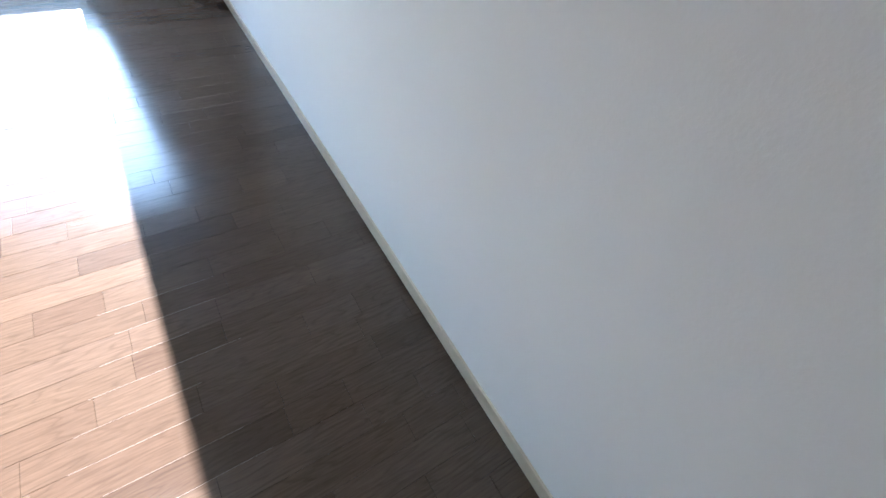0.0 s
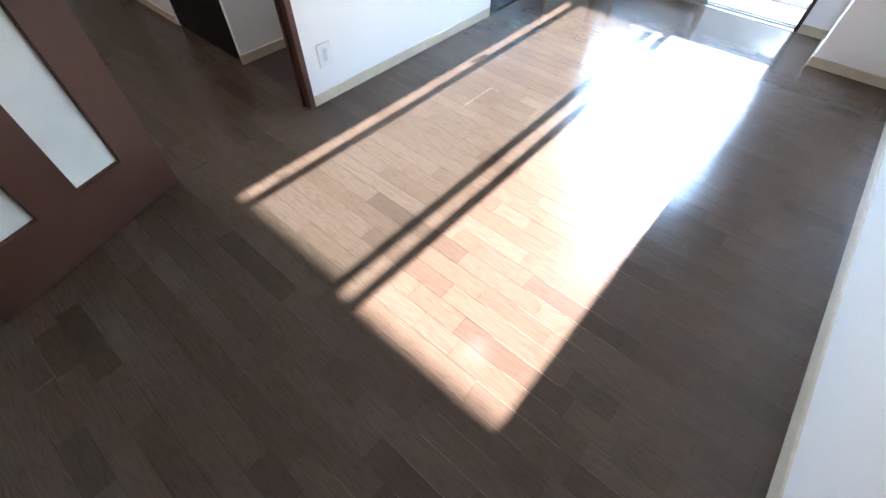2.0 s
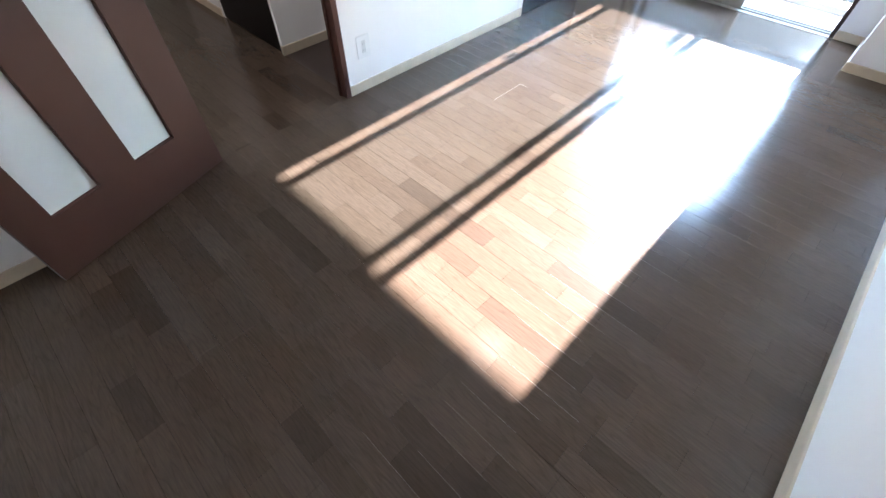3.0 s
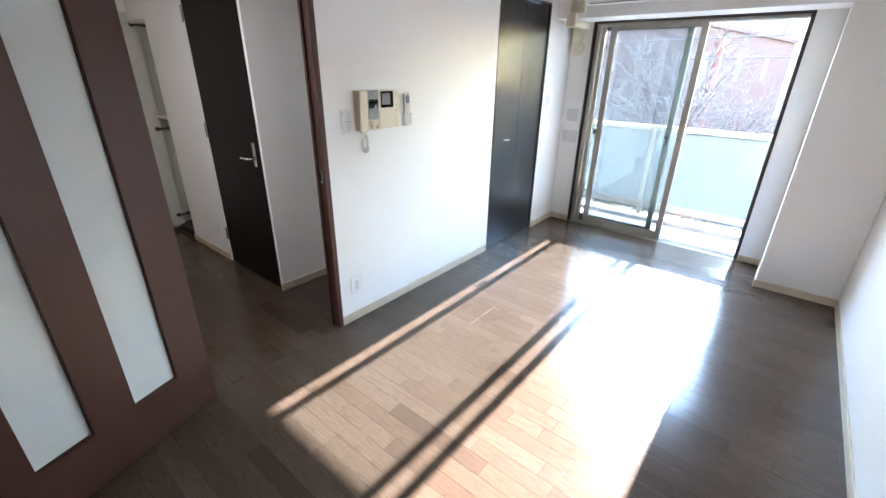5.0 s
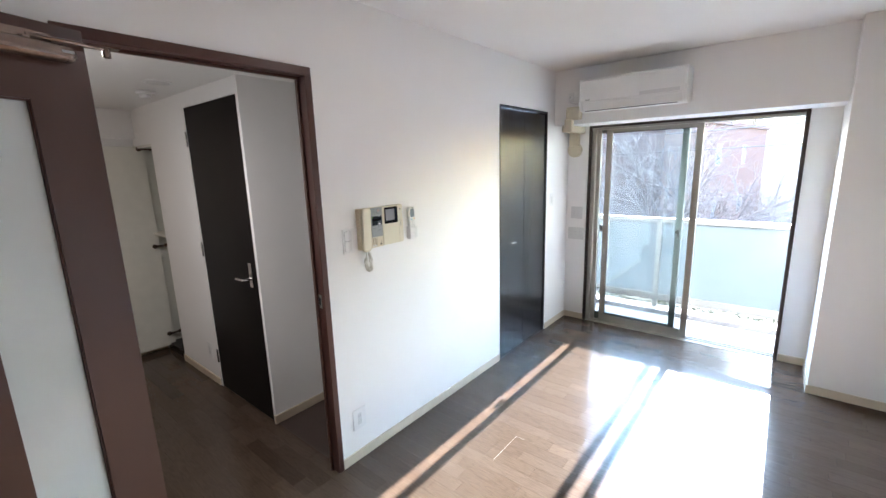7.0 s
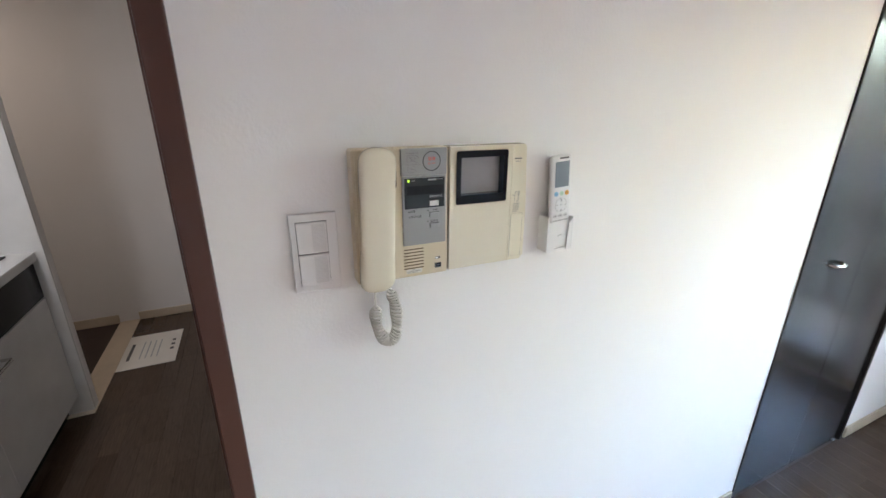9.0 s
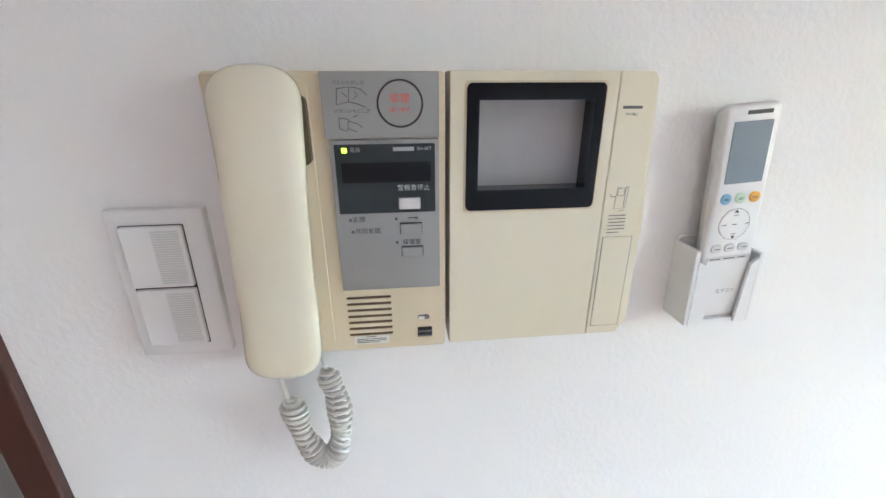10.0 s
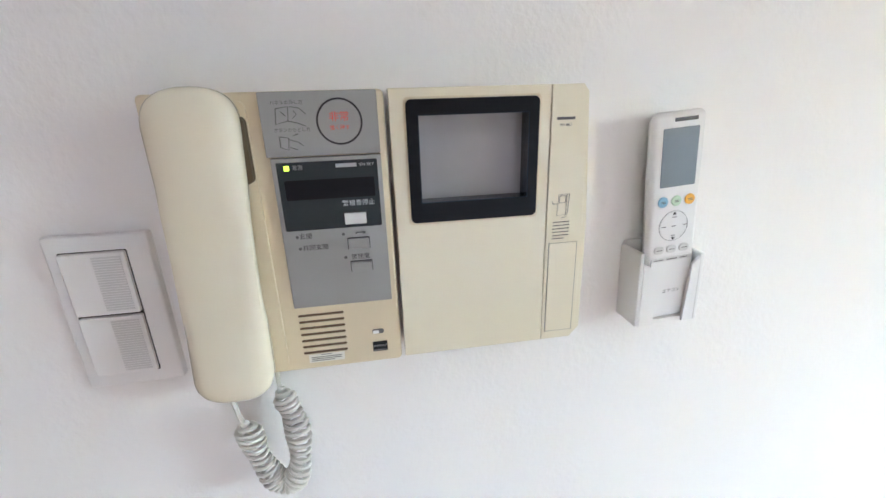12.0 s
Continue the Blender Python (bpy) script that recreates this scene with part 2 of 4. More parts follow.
def cyl(r, depth, at, axis="z", seg=24, r2=None, bev=0.0, bm=None):
    """A cylinder whose base centre is at 'at', running along the axis."""
    own = bmesh.new()
    bmesh.ops.create_cone(own, cap_ends=True, segments=seg, radius1=r, radius2=r if r2 is None else r2, depth=depth)
    bmesh.ops.translate(own, verts=own.verts, vec=(0, 0, depth / 2))
    if bev:
        rim = [e for e in own.edges if abs(e.verts[0].co.z - e.verts[1].co.z) < 1e-6 and len(e.link_faces) == 2]
        bmesh.ops.bevel(own, geom=rim, offset=bev, segments=3, profile=0.5, affect="EDGES")
    turn = {"z": Matrix(), "x": pose(0, 0, 0, 0, 90, 0), "y": pose(0, 0, 0, -90, 0, 0)}[axis]
    bmesh.ops.transform(own, verts=own.verts, matrix=Matrix.Translation(at) @ turn)
    return own if bm is None else join(bm, own)


def prism(outline, x0, x1, bm=None, bev=0.0):
    """An outline in y and z, extruded along x."""
    own = bmesh.new()
    vs = [own.verts.new((x0, y, z)) for y, z in outline]
    f = own.faces.new(vs)
    r = bmesh.ops.extrude_face_region(own, geom=[f])
    bmesh.ops.translate(own, verts=[v for v in r["geom"] if isinstance(v, bmesh.types.BMVert)], vec=(x1 - x0, 0, 0))
    if bev:
        es = [e for e in own.edges if abs(e.verts[0].co.x - x1) < 1e-6 and abs(e.verts[1].co.x - x1) < 1e-6]
        bmesh.ops.bevel(own, geom=es, offset=bev, segments=3, profile=0.5, affect="EDGES")
    return own if bm is None else join(bm, own)


def round_rect(y0, y1, z0, z1, r, n=5):
    pts = []
    for cy, cz, a0 in ((y1 - r, z1 - r, 0), (y0 + r, z1 - r, 90), (y0 + r, z0 + r, 180), (y1 - r, z0 + r, 270)):
        for i in range(n + 1):
            a = radians(a0 + 90 * i / n)
            pts.append((cy + r * math.cos(a), cz + r * math.sin(a)))
    return pts


def tube(points, radius, sides=8, bm=None, taper=None):
    """A round bar swept along the points."""
    own = bmesh.new() if bm is None else bm
    pts = [Vector(p) for p in points]
    rings, ref = [], Vector((0.31, 0.17, 0.93)).normalized()
    for i, p in enumerate(pts):
        d = (pts[min(i + 1, len(pts) - 1)] - pts[max(i - 1, 0)]).normalized()
        u = ref - d * ref.dot(d)
        u = u.normalized() if u.length > 1e-4 else d.orthogonal().normalized()
        ref = u
        v = d.cross(u)
        r = radius if taper is None else radius + (taper - radius) * i / (len(pts) - 1)
        rings.append([own.verts.new(p + (u * math.cos(2 * math.pi * k / sides) + v * math.sin(2 * math.pi * k / sides)) * r) for k in range(sides)])
    for a, b in zip(rings, rings[1:]):
        for k in range(sides):
            own.faces.new((a[k], a[(k + 1) % sides], b[(k + 1) % sides], b[k]))
    own.faces.new(rings[0])
    own.faces.new(rings[-1])
    return own


def smooth_path(keys, n=8):
    """A Catmull-Rom line through the keys."""
    k = [Vector(p) for p in keys]
    k = [k[0] * 2 - k[1]] + k + [k[-1] * 2 - k[-2]]
    out = []
    for a, b, c, d in zip(k, k[1:], k[2:], k[3:]):
        for i in range(n):
            t = i / n
            out.append(0.5 * ((2 * b) + (c - a) * t + (2 * a - 5 * b + 4 * c - d) * t * t + (3 * b - a - 3 * c + d) * t ** 3))
    out.append(k[-2])
    return out


def writing(name, body, size, material, parent, at, align="CENTER"):
    """Words as a thin flat mesh; 'at' is the place of the line's middle on the face."""
    cu = bpy.data.curves.new(name, "FONT")
    cu.body, cu.size, cu.align_x, cu.align_y = body, size, align, "CENTER"
    cu.resolution_u = 2
    cu.offset = size * 0.004
    tmp = bpy.data.objects.new(name, cu)
    me = bpy.data.meshes.new_from_object(tmp)
    bpy.data.objects.remove(tmp)
    me.materials.append(material)
    ob = new(name, me)
    ob.parent = parent
    ob.matrix_basis = at
    return ob


ON_WALL = pose(0, 0, 0, 90, 0, 90)


def wall_text(name, body, size, material, parent, x, y, z, align="CENTER"):
    return writing(name, body, size, material, parent, Matrix.Translation((x, y, z)) @ ON_WALL, align)


# ---- the room ----
RW, YB, YW, HC = 2.445, -2.30, 2.90, 2.40     # right wall, back wall, window wall, ceiling height
OP0, OP1, DH = -0.865, 0.0, 2.05              # doorway to the hall along the side wall
CL0, CL1, CH = 1.61, 2.41, 2.04               # closet opening
WX0, WX1, WH = 0.205, 1.79, 1.935             # window opening
T = 0.07

bm = box(-T, 0, YB, OP0, 0, HC)
box(-T, 0, OP0, OP1, DH, HC, bm=bm)
box(-T, 0, OP1, CL0, 0, HC, bm=bm)
box(-T, 0, CL0, CL1, CH, HC, bm=bm)
box(-T, 0, CL1, YW, 0, HC, bm=bm)
setting("wall_west", bm, WALL, "white textured wallpaper wall with a doorway and a closet")
setting("wall_pier", box(0.001, 0.13, YB, -1.22, 0, HC), WALL, "white wallpapered pier behind the open door")
setting("wall_east", box(RW, RW + 0.15, YB, YW, 0, HC), WALL, "white textured wallpaper wall")
setting("wall_south", box(-T, RW + 0.15, YB - 0.15, YB, 0, HC), WALL, "white wallpaper wall")
bm = box(-T, WX0, YW, YW + 0.16, -0.2, HC)
box(WX1, RW + 0.15, YW, YW + 0.16, -0.2, HC, bm=bm)
box(WX0, WX1, YW, YW + 0.16, WH, HC, bm=bm)
setting("wall_north", bm, WALL, "white wallpaper wall round the balcony window")
setting("wall_beam", box(0.001, RW - 0.001, 2.56, YW - 0.001, 1.93, HC - 0.001, 0.003), WALL, "white boxed-in beam above the window")
setting("wall_pillar", box(1.96, RW - 0.002, 2.425, YW - 0.002, 0.0, HC - 0.002, 0.003), WALL, "white wallpapered corner pillar")
setting("ceiling", box(-T, RW + 0.15, YB - 0.15, YW + 0.16, HC, HC + 0.12), CEIL, "white papered ceiling")

# hall beyond the doorway
HX, HE, HH = -0.69, -2.65, 2.13
bm = box(-1.475, HX, 0, 0.10, 2.035, HH)
box(-2.21, -1.475, 0, 0.10, 0, HH, bm=bm)
box(-2.65, -2.21, 0, 0.10, 1.84, HH, bm=bm)
box(-0.72, HX, 0.0, 0.10, 0, 2.035, bm=bm)
setting("wall_hall_north", bm, WALL, "white wallpaper hall wall with a dark door")
setting("wall_hall_recess", box(-0.80, HX, 0.10, 0.80, 0, HH), WALL, "white wall beside the recess")
setting("wall_hall_recess_back", box(HX, -T, 0.80, 0.90, 0, HH), WALL, "white recess wall")
setting("wall_hall_end", box(HE - 0.1, HE, -2.2, 0.0, -0.1, HH), WALL, "white hall end wall")
setting("wall_kitchen_back", box(-1.642, -T, -1.62, -1.52, 0, HH), WALL, "white wall behind the kitchen")
setting("wall_entry_south", box(HE, -1.643, -2.3, -2.2, -0.1, HH), WALL, "white entry wall")
setting("wall_entry_side", box(-1.69, -1.6425, -2.2, -0.812, -0.1, HH), WALL, "white partition beside the kitchen")
setting("wall_back_of_door", box(-1.5, -0.8, 0.16, 0.20, 0, HH), WALL)
setting("wall_closet_shell", join(box(-0.75, -0.70, 1.2, 2.9, 0, HC), join(box(-0.70, -T, 1.45, 1.5, 0, HC), box(-0.70, -T, 2.5, 2.55, 0, HC))), WALL)
setting("wall_hall_soffit", box(HE, HE + 0.07, -0.47, -0.001, 1.90, HH - 0.001, 0.002), WALL, "white boxed soffit over the open cabinet door")
setting("ceiling_hall", box(HE - 0.1, -T, -2.3, 0.9, HH, HH + 0.1), CEIL, "white papered hall ceiling")


def baseboard(name, x0, x1, y0, y1):
    setting(name, box(x0, x1, y0, y1, 0.0, 0.058, 0.0015, seg=1), BEIGE, "beige wood-look baseboard")


B = 0.009
baseboard("baseboard_west", 0.0, B, 0.0, CL0 - 0.012)
baseboard("baseboard_corner", 0.0, B, CL1 + 0.02, YW - B)
baseboard("baseboard_pier", 0.13, 0.13 + B, YB, -1.22)
baseboard("baseboard_pier_end", 0.0, 0.13 + B, -1.22, -1.22 + B)
baseboard("baseboard_northwest", B, WX0 - 0.002, YW - B, YW)
baseboard("baseboard_northeast", WX1 + 0.003, 1.96 - B, YW - B, YW)
baseboard("baseboard_pillar_side", 1.96 - B, 1.96, 2.425 - B, YW)
baseboard("baseboard_pillar", 1.96, RW - B, 2.425 - B, 2.425)
baseboard("baseboard_east", RW - B, RW, YB, 2.425)
baseboard("baseboard_south", 0.139, RW - B, YB, YB + B)
baseboard("baseboard_recess", HX, HX + B, -B, 0.80)
baseboard("baseboard_hall_corner", -0.70, HX, -B, 0.0)
baseboard("baseboard_hall_north", -2.21, -1.50, -B, 0.0)
baseboard("baseboard_hall_end", HE, HE + B, -0.806, -0.0)
setting("baseboard_entry", box(HE, HE + B, -2.2, -0.923, -0.055, 0.058, 0.0015, seg=1), BEIGE, "beige wood-look baseboard")

# subfloor under the planks; the balcony and ground beyond
setting("floor", box(HE, RW, YB, YW + 0.02, -0.12, -0.0035), SUBFLOOR, "dark brown strip wood floor")
setting("balcony_floor", box(-2.5, 4.5, YW + 0.16, 4.2, -0.32, -0.17), CONCRETE, "sunlit pale concrete balcony floor")
setting("balcony_kerb", box(-2.5, 4.5, 3.96, 4.15, -0.17, -0.112, 0.008), KERB, "pale concrete balcony edge")
setting("window_step", box(WX0, WX1, YW + 0.10, YW + 0.30, -0.17, -0.03, 0.004), CONCRETE, "pale sill step outside the window")
setting("balcony_partition", join(box(-1.6, -1.5, YW + 0.16, 4.15, -0.17, 2.6), box(3.6, 3.7, YW + 0.16, 4.15, -0.17, 2.6)), PALEWALL)
setting("ground", box(-300, 300, 4.3, 600, -6.3, -6.0), ASPHALT, "grey asphalt ground")
setting("building_wall_below", box(-12, 12, YW + 0.16, 4.2, -6.0, -0.33), PALEWALL)
setting("building_wall_outside", join(box(-12, -T, YW + 0.02, YW + 0.16, -0.33, 5), join(box(RW + 0.15, 12, YW + 0.02, YW + 0.16, -0.33, 5), box(-T, RW + 0.15, YW + 0.02, YW + 0.16, HC + 0.12, 5))), PALEWALL)
bm = bmesh.new()
rng = random.Random(5)
for i in range(9000):
    p = Vector((rng.uniform(-2, 3.5), rng.uniform(4.24, 4.95), 0))
    p.z = -0.32 + 0.05 * math.sin(p.x * 9) * math.cos(p.y * 11) + rng.uniform(-0.03, 0.06)
    u = Vector((rng.uniform(-1, 1), rng.uniform(-1, 1), rng.uniform(-0.6, 0.6))).normalized() * rng.uniform(0.010, 0.022)
    v = u.orthogonal().normalized() * 0.009
    bm.faces.new([bm.verts.new(q) for q in (p - u, p + v, p + u, p - v)])
box(-2.5, 4.5, 4.2, 5.0, -0.8, -0.33, bm=bm)
tagged(part("hedge", bm, GRASS, label="clipped yellow-green hedge below the balcony rail"), category="hedge", kind="stuff")


# ---- doorway frame and the glazed door ----
F = 0.032
fr = thing("door_1", "dark brown wooden door frame round the hall opening", "door frame", kind="structure")
part("frame_head", box(-T - 0.004, 0.010, OP0, OP1, DH - F, DH + 0.004, 0.002), FRAMEWOOD, fr)
part("frame_post", box(-T - 0.004, 0.010, OP1 - F, OP1 + 0.001, 0, DH - F, 0.002), FRAMEWOOD, fr)
part("frame_post", box(-T - 0.004, 0.010, OP0 - 0.001, OP0 + F, 0, DH - F, 0.002), FRAMEWOOD, fr)
part("door_stop", box(-0.056, -0.040, OP1 - F - 0.011, OP1 - F, 0, DH - F - 0.012, 0.002), FRAMEWOOD, fr)
part("door_stop_head", box(-0.056, -0.040, OP0 + F, OP1 - F, DH - F - 0.012, DH - F, 0.002), FRAMEWOOD, fr)
sp = part("strike_plate", box(-0.036, -0.010, -F - 0.0025, -F + 0.001, 0.93, 1.00, 0.001), STEEL, fr, "steel strike plate")
part("strike_hole", box(-0.029, -0.019, -F - 0.0032, -F - 0.002, 0.945, 0.985), SEAL, sp)

DW, DT = 0.795, 0.036
door_at = Matrix.Translation((-0.0065, -0.809, 0.0)) @ pose(0, 0, 0, 0, 0, -71.67)
dr = thing("glazed_door", "dark brown wooden door with two tall milky glass panes, standing wide open against the pier", "door", at=door_at)
G = ((0.157, 0.342), (0.495, 0.680))
Z0, Z1, DTOP = 0.238, 1.822, 2.034
part("bottom_rail", box(0, DW, 0, DT, 0.008, Z0), DARKWOOD, dr)
part("top_rail", box(0, DW, 0, DT, Z1, DTOP), DARKWOOD, dr)
for a, b in ((0, G[0][0]), (G[0][1], G[1][0]), (G[1][1], DW)):
    part("stile", box(a, b, 0, DT, Z0, Z1, 0.0), DARKWOOD, dr)
for a, b in G:
    gp = part("glass_pane", box(a, b, 0.015, 0.022, Z0, Z1), DOORGLASS, dr, "milky white glass pane")
    bead = bmesh.new()
    for f0, f1 in ((0.0222, 0.031), (0.004, 0.0148)):
        box(a, a + 0.004, f0, f1, Z0, Z1, bm=bead)
        box(b - 0.004, b, f0, f1, Z0, Z1, bm=bead)
        box(a + 0.004, b - 0.004, f0, f1, Z0, Z0 + 0.005, bm=bead)
        box(a + 0.004, b - 0.004, f0, f1, Z1 - 0.005, Z1, bm=bead)
    part("glazing_bead", bead, FRAMEWOOD, dr)
part("door_screw", cyl(0.003, 0.002, (0.489, DT, 0.775), "y", 10), STEEL, dr)
hd = part("door_handle", tube(smooth_path(((0.735, DT, 0.97), (0.735, DT + 0.045, 0.97), (0.70, DT + 0.05, 0.97), (0.63, DT + 0.05, 0.97))), 0.008, 10), STEEL, dr, "steel lever handle", True)
part("handle_plate", box(0.715, 0.755, DT, DT + 0.006, 0.90, 1.04, 0.002), STEEL, hd)
for z in (0.25, 1.0, 1.8):
    part("hinge", cyl(0.006, 0.09, (-0.004, -0.003, z), "z", 12), BRONZE, dr, "bronze butt hinge")
# the closer on the door's room face
dc = part("door_closer", box(0.040, 0.235, DT, DT + 0.048, 1.928, 1.978, 0.0235, seg=6), BRONZE, dr, "bronze-brown door closer", True)
part("closer_plate", box(0.085, 0.215, DT, DT + 0.008, 1.955, 2.004, 0.001), BRONZE, dc)
part("closer_label", box(0.055, 0.085, DT + 0.0475, DT + 0.0488, 1.952, 1.960), TEXTWHITE, dc)
part("closer_spindle", cyl(0.010, 0.018, (0.150, DT + 0.024, 1.965), "z", 16), BRONZE, dc)
inv = door_at.inverted()
arm = smooth_path([inv @ Vector(p) for p in ((0.130, -0.925, 1.985), (0.075, -0.83, 1.988), (0.035, -0.745, 1.992))], 3)
part("closer_arm", tube([inv @ (door_at @ Vector((0.150, DT + 0.024, 1.986)))] + arm[3:], 0.006, 8), BRONZE, dc, smooth=True)
part("closer_bracket", box(0.011, 0.045, -0.79, -0.71, 1.995, 2.001, 0.001), BRONZE, fr, "bronze closer bracket")
part("closer_pivot", cyl(0.011, 0.030, (0.033, -0.745, 1.966), "z", 14, bev=0.003), BRONZE, fr, smooth=True)


# ---- closet with folding doors ----
cf = thing("door_2", "blackish brown closet door frame", "door frame", kind="structure")
part("frame_head", box(-0.10, 0.006, CL0, CL1, CH - 0.018, CH + 0.002, 0.0015), CLOSET, cf)
part("frame_post", box(-0.10, 0.006, CL1 - 0.018, CL1 + 0.001, 0, CH - 0.018, 0.0015), CLOSET, cf)
part("frame_post", box(-0.10, 0.006, CL0 - 0.001, CL0 + 0.014, 0, CH - 0.018, 0.0015), CLOSET, cf)
cd = thing("closet_door", "blackish brown folding closet door, closed, with a small metal pull", "closet door")
MID = 2.005
part("door_leaf", box(-0.026, -0.004, CL0 + 0.017, MID - 0.0015, 0.010, CH - 0.022, 0.0015), CLOSET, cd)
part("door_leaf", box(-0.026, -0.004, MID + 0.0015, CL1 - 0.021, 0.010, CH - 0.022, 0.0015), CLOSET, cd)
hp = part("pull_handle", tube(smooth_path(((-0.004, 1.79, 0.963), (0.012, 1.797, 0.963), (0.019, 1.825, 0.963), (0.012, 1.853, 0.963), (-0.004, 1.86, 0.963)), 5), 0.006, 8), STEEL, cd, "small bowed steel pull", True)
part("floor_guide", box(-0.02, 0.004, 2.345, 2.37, 0.0, 0.014, 0.002), STEEL, cd)


# ---- the balcony window ----
win = thing("window_1", "two-leaf sliding balcony window with dark trim, slid half open", "window", kind="structure")
fb = box(WX0, WX0 + 0.026, YW - 0.012, YW + 0.012, 0.0, WH, 0.002)
box(WX1 - 0.026, WX1, YW - 0.012, YW + 0.012, 0.0, WH, 0.002, bm=fb)
box(WX0 + 0.026, WX1 - 0.026, YW - 0.012, YW + 0.012, WH - 0.026, WH, 0.002, bm=fb)
part("window_trim", fb, ALUDARK, win, "dark brown window trim")
fb = box(WX0 + 0.006, WX0 + 0.060, YW + 0.012, YW + 0.12, 0.012, WH - 0.02)
box(WX0 + 0.060, WX0 + 0.0945, YW + 0.053, YW + 0.067, 0.012, WH - 0.02, bm=fb)
box(WX1 - 0.020, WX1 - 0.002, YW + 0.012, YW + 0.12, 0.012, WH - 0.02, bm=fb)
box(WX0 + 0.06, WX1 - 0.02, YW + 0.012, YW + 0.12, WH - 0.044, WH - 0.02, bm=fb)
part("window_frame", fb, ALU, win, "champagne aluminium frame")
sb = box(WX0, WX1, YW - 0.012, YW + 0.14, -0.03, 0.004)
for yy in (YW + 0.036, YW + 0.084):
    box(WX0 + 0.06, WX1 - 0.02, yy - 0.003, yy + 0.003, 0.004, 0.014, bm=sb)
part("window_sill", sb, ALU, win)


def sash(x0, x1, yc, label, metal=ALU):
    s = part("sash", bmesh_frame(x0, x1, 0.016, WH - 0.046, yc, 0.050, 0.030, 0.070), metal, win, label)
    part("pane", box(x0 + 0.046, x1 - 0.046, yc - 0.003, yc + 0.003, 0.082, WH - 0.072), GLASS, s, "clear dusty glass")
    part("gasket", bmesh_frame(x0 + 0.048, x1 - 0.048, 0.084, WH - 0.076, yc, 0.004, 0.004, 0.004, 0.014), SEAL, s)
    return s


def bmesh_frame(x0, x1, z0, z1, yc, side, top, bottom, depth=0.030):
    b = box(x0, x0 + side, yc - depth / 2, yc + depth / 2, z0, z1, 0.002, seg=1)
    box(x1 - side, x1, yc - depth / 2, yc + depth / 2, z0, z1, 0.002, bm=b, seg=1)
    box(x0 + side, x1 - side, yc - depth / 2, yc + depth / 2, z1 - top, z1, 0.0, bm=b)
    box(x0 + side, x1 - side, yc - depth / 2, yc + depth / 2, z0, z0 + bottom, 0.0, bm=b)
    return b


inner = sash(0.360, 1.139, YW + 0.036, "inner aluminium sash, slid aside")
outer = sash(0.250, 1.031, YW + 0.084, "outer aluminium sash, its grey-green shade put into the colour", ALUSHADE)
lk = part("crescent_lock", join(box(1.001, 1.015, YW + 0.058, YW + 0.070, 0.90, 0.99, 0.002), cyl(0.016, 0.012, (0.993, YW + 0.064, 0.965), "y", 16)), STEEL, outer, "small crescent lock")
for z, h in ((0.35, 0.012), (0.93, 0.060), (1.72, 0.012)):
    part("sash_stop", box(0.326, 0.355, YW + 0.028, YW + 0.044, z, z + h, 0.002), SEAL, inner)


# ---- air conditioner, duct and outlets ----
ac = thing("air_conditioner", "white wall-mounted air conditioner above the window, switched off", "air conditioner")
X0, X1, YF, ZB, ZT = 0.318, 1.078, 2.345, 2.006, 2.256
prof = [(2.559, ZB + 0.02), (2.46, ZB), (2.40, ZB + 0.008), (2.36, ZB + 0.045), (2.347, ZB + 0.09), (2.345, ZT - 0.03), (2.353, ZT - 0.006), (2.37, ZT), (2.559, ZT)]
part("casing", prism(prof, X0, X1, bev=0.0), WHITEPL, ac, smooth=True)
part("side_cap", prism([(y * 1.0 - (0.004 if y < 2.55 else 0), z) for y, z in prof], X0 - 0.012, X0 - 0.001), WHITEPL, ac, smooth=True)
part("side_cap", prism([(y * 1.0 - (0.004 if y < 2.55 else 0), z) for y, z in prof], X1 + 0.001, X1 + 0.012), WHITEPL, ac, smooth=True)
part("front_panel", box(X0 + 0.003, X1 - 0.003, YF - 0.009, YF - 0.001, ZB + 0.074, ZT - 0.016, 0.0035), WHITEPL, ac)
part("louvre", box(X0 + 0.03, X1 - 0.012, -0.004, 0.004, -0.031, 0.031, 0.002), WHITEPL, ac, at=Matrix.Translation((0, 2.362, ZB + 0.040)) @ pose(0, 0, 0, 25, 0, 0))
part("air_slot", box(X0 + 0.03, X1 - 0.05, 2.388, 2.398, ZB + 0.004, ZB + 0.008), SEAL, ac)
part("display_strip", box(X1 - 0.30, X1 - 0.03, YF - 0.0105, YF - 0.0088, ZB + 0.080, ZB + 0.106), GREYWHITE, ac, "grey display strip")
part("badge", box(X0 + 0.05, X0 + 0.085, YF - 0.0105, YF - 0.0088, ZB + 0.084, ZB + 0.089), TEXTMID, ac)
pt = part("top_grille", bmesh.new(), GREYWHITE, ac)
bmg = bmesh.new()
for i in range(14):
    box(X0 + 0.02, X1 - 0.02, 2.385 + i * 0.0115, 2.389 + i * 0.0115, ZT + 0.0005, ZT + 0.004, bm=bmg)
bmg.to_mesh(pt.data)
bmg.free()

